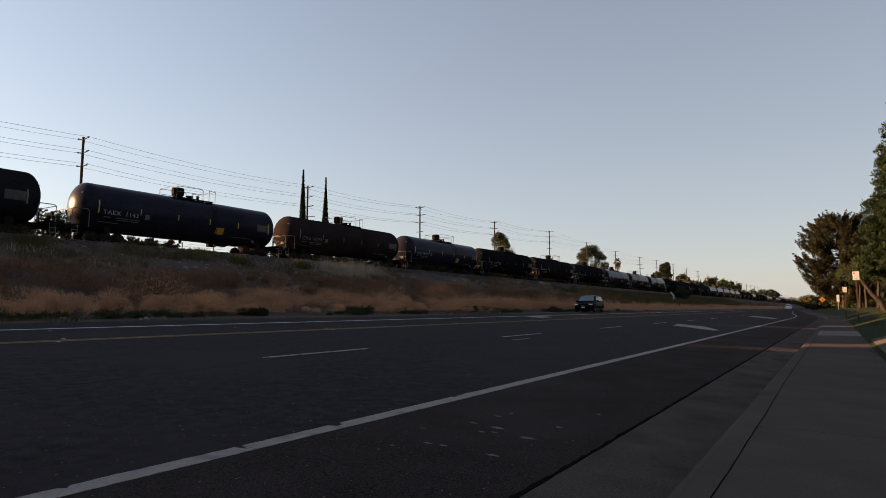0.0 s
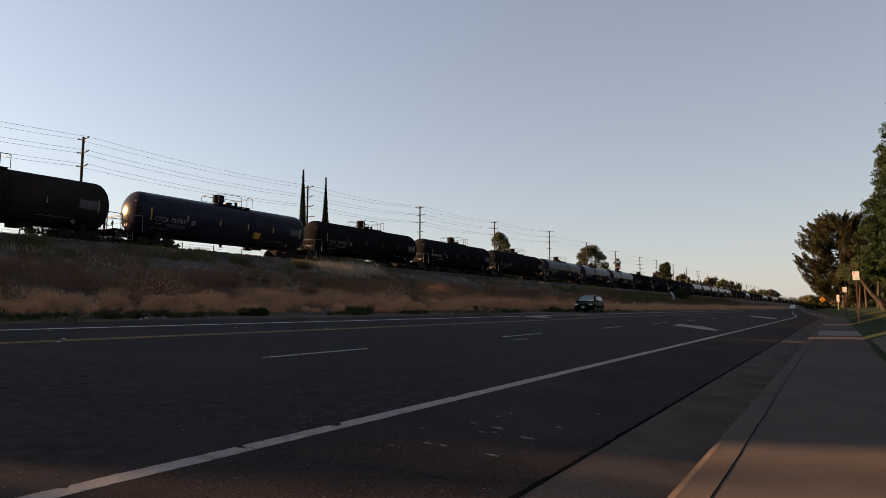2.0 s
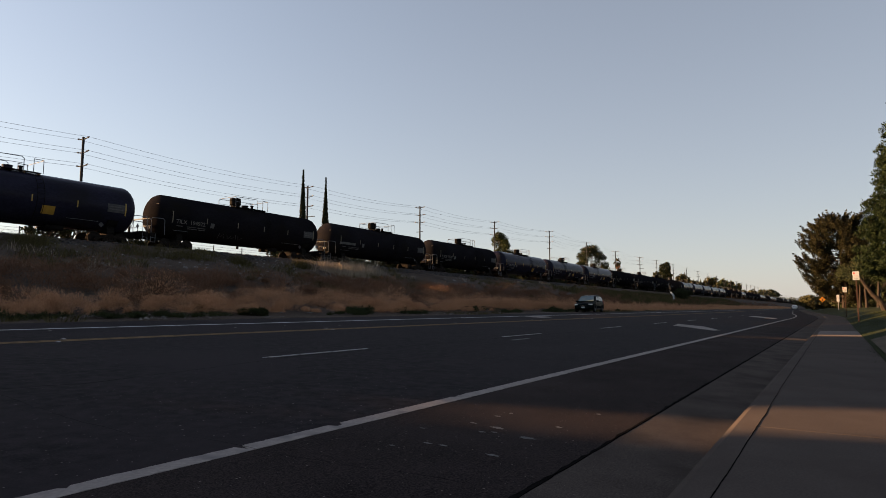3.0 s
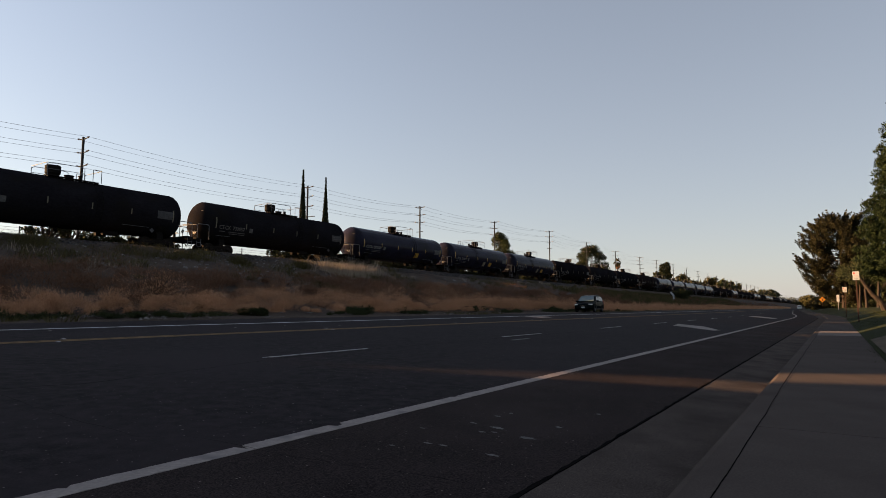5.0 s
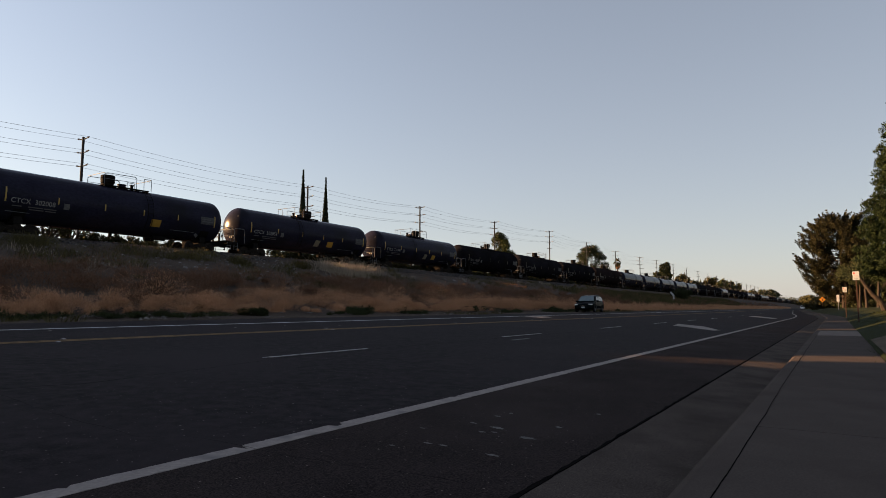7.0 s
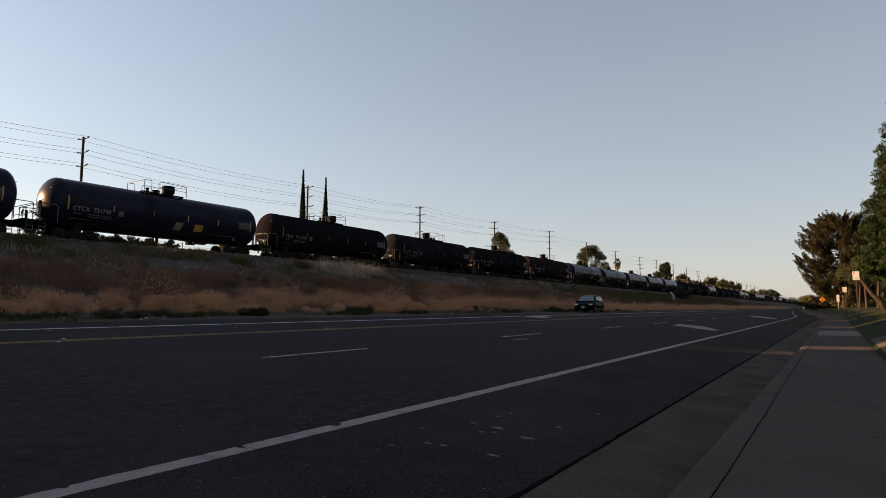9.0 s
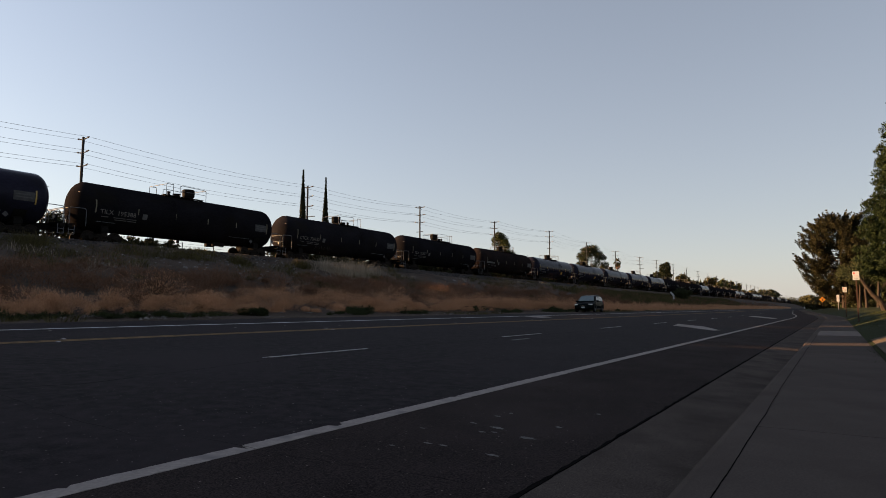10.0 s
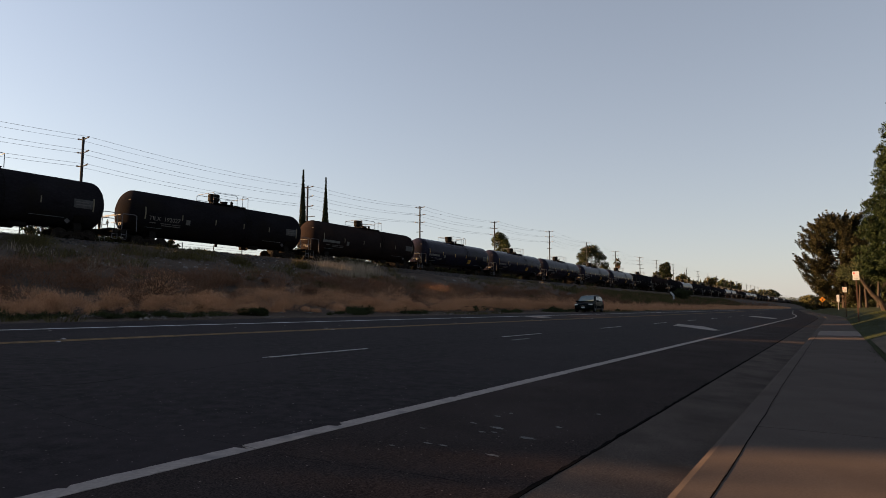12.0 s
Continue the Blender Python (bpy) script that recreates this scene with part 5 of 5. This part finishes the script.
def warning_sign():
    t = thing("warning_sign", pose(-2.2, 140, 0.1), "orange-yellow diamond warning sign on a post", "sign")
    part("post", boxed((0, 0, 1.2), (0.07, 0.05, 2.6), 0.006), POST_BROWN, t)
    pl = part("plate", boxed((0, -0.05, 2.6), (0.78, 0.02, 0.78), 0.01, Matrix.Rotation(radians(45), 4, "Y")), SIGN_YELLOW, t, "yellow diamond plate")
    bm = bmesh.new()
    box(bm, (0.0, -0.065, 2.5), (0.09, 0.006, 0.4))
    box(bm, (0.1, -0.065, 2.75), (0.3, 0.006, 0.09), Matrix.Rotation(radians(-40), 4, "Y"))
    part("symbol", bm, SIGN_BLACK, pl)


warning_sign()


def track_marker():
    """A white crossbuck-like marker that leans on the bank."""
    t = thing("track_marker", pose(-29.6, 137.5, height(-29.6)), "leaning white marker board on the bank", "marker")
    part("post", boxed((0, 0, 0.8), (0.09, 0.09, 1.9), 0.01, Matrix.Rotation(radians(4), 4, "Y")), POST_GREY, t)
    part("board", boxed((-0.1, -0.07, 1.75), (0.34, 0.03, 1.25), 0.01, Matrix.Rotation(radians(-38), 4, "Y")), SIGN_FACE, t)
    part("board", boxed((0.1, -0.11, 1.3), (0.3, 0.03, 1.1), 0.01, Matrix.Rotation(radians(-15), 4, "Y")), SIGN_FACE, t)


track_marker()

# ---- road details ----
SPOT = surface("pale_splash", (0.078, 0.078, 0.075), (0.144, 0.141, 0.138), 9, 0.85, 50, 0.3)


def splash(x, y, rx, ry, seed):
    r = np.random.default_rng(seed)
    bm = bmesh.new()
    ring = []
    for k in range(18):
        a = 2 * math.pi * k / 18
        q = 0.75 * r.uniform(0.6, 1.15)
        px, py = x + rx * q * math.cos(a), y + ry * q * math.sin(a)
        ring.append(bm.verts.new((px, py, height(px) + 0.009)))
    c = bm.verts.new((x, y, height(x) + 0.011))
    for k in range(18):
        bm.faces.new((c, ring[k], ring[(k + 1) % 18]))
    return tagged(link_mesh("road_stain", bm, SPOT), "pale dried splash on the asphalt shoulder", "road stain", "splashes on the shoulder", "structure")


for k, (x, y, rx, ry) in enumerate(((-2.39, 4.52, 0.09, 0.05), (-2.05, 4.36, 0.10, 0.05), (-2.02, 3.74, 0.08, 0.03), (-2.54, 3.72, 0.06, 0.025), (-2.42, 3.74, 0.045, 0.025), (-2.42, 4.31, 0.045, 0.03), (-2.34, 4.36, 0.05, 0.02),
                                   (-2.64, 4.55, 0.05, 0.025), (-2.62, 4.95, 0.05, 0.03), (-2.59, 5.16, 0.03, 0.03), (-2.01, 4.9, 0.04, 0.04), (-1.94, 5.71, 0.03, 0.04), (-2.85, 4.1, 0.04, 0.02), (-2.7, 3.5, 0.03, 0.02))):
    splash(x, y, rx, ry, k)


def crack(points, width, label):
    """A thin tarred crack along the asphalt."""
    r = np.random.default_rng(len(points) + 7)
    bm = bmesh.new()
    prev = None
    for (x0, y0), (x1, y1) in zip(points[:-1], points[1:]):
        n = max(2, int(math.hypot(x1 - x0, y1 - y0) / 0.12))
        for k in range(n):
            u = k / n
            x, y = x0 + (x1 - x0) * u + r.normal(0, 0.012), y0 + (y1 - y0) * u + r.normal(0, 0.008)
            w = width * r.uniform(0.4, 1.3)
            along = Vector((x1 - x0, y1 - y0)).normalized() * w
            cur = [bm.verts.new((x - along.y, y + along.x, height(x) + 0.008)), bm.verts.new((x + along.y, y - along.x, height(x) + 0.008))]
            if prev:
                bm.faces.new((prev[0], prev[1], cur[1], cur[0]))
            prev = cur
    return tagged(link_mesh("crack", bm, CRACK), label, "road crack", kind="structure")


crack([(-7.0, -6), (-6.99, 2.7), (-6.8, 3.44), (-7.02, 5.0), (-7.45, 7.3), (-7.4, 12.3), (-7.2, 18.2), (-7.1, 30)], 0.011, "thin dark seam along the asphalt lane")
crack([(-3.96, 2.73), (-3.71, 2.8), (-3.44, 2.815), (-3.11, 2.83), (-2.95, 2.87), (-2.67, 2.92), (-2.38, 3.01), (-2.02, 3.08), (-1.71, 3.12)], 0.003, "thin dark crack across the edge line")
crack([(-6.65, 2.6), (-5.82, 2.54), (-5.07, 2.5), (-4.55, 2.53), (-4.22, 2.5), (-3.96, 2.73)], 0.0025, "thin dark crack in the lane")


def marker_dot(x, y):
    bm = lathe(bmesh.new(), [(0.05, 0.0), (0.045, 0.014), (0.02, 0.02), (0, 0.021)], 10)
    return tagged(link_mesh("road_stud", bm, THIN_PAINT, smooth=True, m=pose(x, y, height(x) + 0.002)), "small pale raised road stud", "road stud", "road studs")


tagged(solid_strip("old_dash", -6.93, -6.83, [13.8, 14.3, 14.8], SPOT, 0.005, 0.04), "ghost of an old lane dash", "road marking", kind="structure")
for k in range(6):
    marker_dot(-12.1, 5.6 + 7.3 * k)
    marker_dot(-12.75, 6.0 + 7.3 * k)
    marker_dot(-16.6, 11.0 + 7.3 * k)

# ---- vehicles ----
CAR_GREEN = surface("dark_green_car_paint", (0.002, 0.004, 0.005), (0.004, 0.007, 0.008), 2, 0.25, 20, 0, spec=0.008)
CAR_WHITE = surface("white_car_paint", (0.6, 0.6, 0.6), (0.7, 0.7, 0.7), 2, 0.3, 20, 0)
CAR_GLASS = surface("car_glass", (0.02, 0.03, 0.034), (0.03, 0.042, 0.046), 2, 0.1, 20, 0, spec=0.4)
# the windscreen's sky reflection is put into its pale blue-grey base colour
SCREEN_SKY_GLASS = surface("windscreen_sky_glass", (0.085, 0.12, 0.13), (0.115, 0.155, 0.165), 2, 0.08, 20, 0, spec=0.4)
TYRE = surface("tyre_rubber", (0.012, 0.012, 0.012), (0.022, 0.022, 0.022), 4, 0.85, 40, 0.3)
RIM = surface("rim_alloy", (0.08, 0.08, 0.085), (0.13, 0.13, 0.135), 3, 0.35, 30, 0, metal=0.8)
LAMP_CLEAR = surface("lamp_clear", (0.55, 0.55, 0.53), (0.68, 0.68, 0.66), 5, 0.15, 30, 0)
LAMP_RED = surface("lamp_red", (0.25, 0.015, 0.012), (0.33, 0.02, 0.016), 5, 0.2, 30, 0)
TRIM_BLACK = surface("trim_black", (0.01, 0.01, 0.01), (0.016, 0.016, 0.016), 5, 0.5, 30, 0)
CHROME = surface("chrome", (0.5, 0.5, 0.5), (0.6, 0.6, 0.6), 5, 0.15, 30, 0, metal=1.0)


def loft(sections):
    """Join cross sections: each is (y, [(x, z), ...]) for the right half; mirrored."""
    bm = bmesh.new()
    rings = []
    for y, half in sections:
        full = [(x, z) for x, z in half] + [(-x, z) for x, z in half[::-1]]
        rings.append([bm.verts.new((x, y, z)) for x, z in full])
    n = len(rings[0])
    for a, b in zip(rings[:-1], rings[1:]):
        for i in range(n):
            bm.faces.new((a[i], a[(i + 1) % n], b[(i + 1) % n], b[i]))
    bm.faces.new(rings[0])
    bm.faces.new(rings[-1][::-1])
    bmesh.ops.recalc_face_normals(bm, faces=bm.faces)
    return bm


def vehicle(name, m, paint, label, category, long_hood=True):
    """A five-door car, its nose to -y, on the ground at its middle."""
    t = thing(name, m, label, category)
    w = 0.92
    def sec(y, belt, low=0.3, wide=w):
        return (y, [(0.0, low), (wide - 0.12, low), (wide - 0.02, low + 0.15), (wide, 0.62), (wide - 0.03, belt - 0.05), (wide - 0.1, belt), (0.0, belt + 0.03)])
    part("body", loft([sec(-2.32, 0.6, 0.36, 0.62), sec(-2.26, 0.74, 0.3, 0.78), sec(-2.05, 0.84, 0.25, 0.88), sec(-1.6, 0.92, 0.24, 0.91), sec(-1.15, 0.98, 0.24), sec(-0.6, 1.0, 0.24), sec(1.0, 1.03, 0.24), sec(1.9, 1.05, 0.26), sec(2.2, 1.02, 0.3, 0.88), sec(2.3, 0.88, 0.36, 0.8)]), paint, t, smooth=False)
    def cab(y, top, wide=0.66, wl=0.84):
        return (y, [(0.0, 0.94), (wl, 0.94), (wl - 0.02, 1.04), (wide + 0.04, top - 0.09), (wide - 0.07, top), (0.0, top + 0.03)])
    part("cabin", loft([cab(-1.3, 1.0, 0.78), cab(-0.45, 1.52, 0.68), cab(-0.2, 1.6), cab(0.4, 1.65), cab(1.2, 1.63), cab(1.85, 1.55, 0.62), cab(2.2, 1.08, 0.74, 0.8)]), paint, t)
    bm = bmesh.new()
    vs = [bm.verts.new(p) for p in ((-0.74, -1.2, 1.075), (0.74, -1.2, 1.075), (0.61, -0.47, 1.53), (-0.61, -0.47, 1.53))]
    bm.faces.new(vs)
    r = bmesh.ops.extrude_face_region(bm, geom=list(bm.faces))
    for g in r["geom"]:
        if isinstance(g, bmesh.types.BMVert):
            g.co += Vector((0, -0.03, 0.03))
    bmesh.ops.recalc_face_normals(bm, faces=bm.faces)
    part("windscreen", bm, SCREEN_SKY_GLASS, t)
    for s in (-1, 1):
        # a raised flare over each wheel, and the sill between them
        for y in (-1.42, 1.38):
            bm = bmesh.new()
            pipe(bm, [(s * 0.91, y + 0.41 * math.cos(radians(a)), 0.345 + 0.41 * math.sin(radians(a))) for a in range(-10, 191, 20)], 0.035, 6)
            part("wheel_arch", bm, TRIM_BLACK, t)
        part("sill", boxed((s * 0.9, 0.0, 0.3), (0.06, 1.9, 0.1), 0.02), TRIM_BLACK, t)
        for y0, y1, y2, y3 in ((-0.75, 0.2, 0.2, -0.3), (0.28, 1.1, 1.08, 0.28), (1.18, 1.9, 1.72, 1.16)):
            bm = bmesh.new()
            pts = [(0.85, y0, 1.07), (0.85, y1, 1.07), (0.725, y2, 1.5), (0.725, y3, 1.5)]
            vs = [bm.verts.new((s * (p[0] + 0.006), p[1], p[2])) for p in pts]
            bm.faces.new(vs)
            r = bmesh.ops.extrude_face_region(bm, geom=list(bm.faces))
            for g in r["geom"]:
                if isinstance(g, bmesh.types.BMVert):
                    g.co.x -= s * 0.03
            bmesh.ops.recalc_face_normals(bm, faces=bm.faces)
            part("side_window", bm, CAR_GLASS, t)
        part("mirror", boxed((s * 1.0, -0.8, 1.08), (0.2, 0.12, 0.15), 0.03), paint, t)
        part("headlight", boxed((s * 0.66, -2.17, 0.72), (0.36, 0.2, 0.14), 0.04), LAMP_CLEAR, t, "clear headlight")
        part("tail_light", boxed((s * 0.78, 2.2, 0.98), (0.16, 0.16, 0.32), 0.03), LAMP_RED, t, "red tail light")
        part("door_handle", boxed((s * 0.92, 0.05, 0.98), (0.03, 0.16, 0.03), 0.008), paint, t)
        part("roof_rail", boxed((s * 0.58, 0.55, 1.68), (0.04, 1.6, 0.04), 0.01), TRIM_BLACK, t)
        for y in (-1.42, 1.38):
            bm = lathe(bmesh.new(), [(0.22, -0.1), (0.33, -0.1), (0.345, -0.07), (0.345, 0.07), (0.33, 0.1), (0.22, 0.1), (0.22, -0.1)], 24, Matrix.Rotation(radians(90), 4, "Y"))
            wh = part("wheel", bm, TYRE, t, m=pose(s * 0.82, y, 0.345))
            bm = lathe(bmesh.new(), [(0, 0.05), (0.08, 0.06), (0.1, 0.03), (0.2, 0.04), (0.225, 0.09)], 16, Matrix.Rotation(radians(90 * s), 4, "Y"))
            part("rim", bm, RIM, wh, "silver alloy rim")
    bm = bmesh.new()
    for k in range(2):
        box(bm, (0, -2.31, 0.58 + 0.07 * k), (0.6, 0.05, 0.04), bevel=0.01)
    part("grille", bm, TRIM_BLACK, t)
    part("badge", boxed((0, -2.34, 0.62), (0.1, 0.02, 0.1), 0.02), CHROME, t)
    part("bumper", boxed((0, -2.25, 0.46), (1.5, 0.2, 0.2), 0.05), paint, t)
    part("rear_bumper", boxed((0, 2.27, 0.5), (1.55, 0.18, 0.24), 0.05), paint, t)
    part("number_plate", boxed((0, -2.36, 0.46), (0.3, 0.015, 0.15), 0.004), SIGN_FACE, t, "blank white number plate")
    bm = bmesh.new()
    vs = [bm.verts.new(p) for p in ((-0.62, 2.19, 1.12), (0.62, 2.19, 1.12), (0.54, 1.93, 1.46), (-0.54, 1.93, 1.46))]
    bm.faces.new(vs)
    r = bmesh.ops.extrude_face_region(bm, geom=list(bm.faces))
    for g in r["geom"]:
        if isinstance(g, bmesh.types.BMVert):
            g.co += Vector((0, 0.02, 0.02))
    bmesh.ops.recalc_face_normals(bm, faces=bm.faces)
    part("rear_window", bm, CAR_GLASS, t)
    return t


suv = vehicle("parked_suv", pose(-21.5, 61.2, height(-21.5) - 0.02, 0, -1, 5), CAR_GREEN, "dark green sport utility car parked on the far shoulder", "car")
suv.scale = (1.08, 1.08, 1.06)
far_car = vehicle("driving_car", pose(-10.0, 172, 0.4, 0, 0, 180), CAR_WHITE, "white car driving away down the road", "car")


def motions():
    for i, ob in cars.items():
        walk(ob, [(t, pose(TRACK_X, car_place(i, t), RAIL_Z)) for t in (0.0, 3.0, 6.0, 9.0, 12.0)])
    # the wheels of the cars that pass near roll along
    for i in range(0, 12):
        for w in [o for o in cars[i].children if o.name.startswith("wheelset")]:
            y = w.location.y
            walk(w, [(k / FPS, pose(0, y, 0.457, math.degrees(SPEED * k / FPS / 0.457) % 360)) for k in range(0, 361)])
    rows = []
    for t, x, y in ((0, -12.7, 222), (1.5, -13.24, 250), (3, -13.74, 276), (5, -13.5, 308), (7, -13.57, 336), (9, -13.61, 362), (10.5, -13.5, 380), (12, -13.46, 398)):
        rows.append((t, pose(x, y, height(-11.0) + 0.01, 0, 0, 181.5)))
    walk(far_car, rows)


motions()
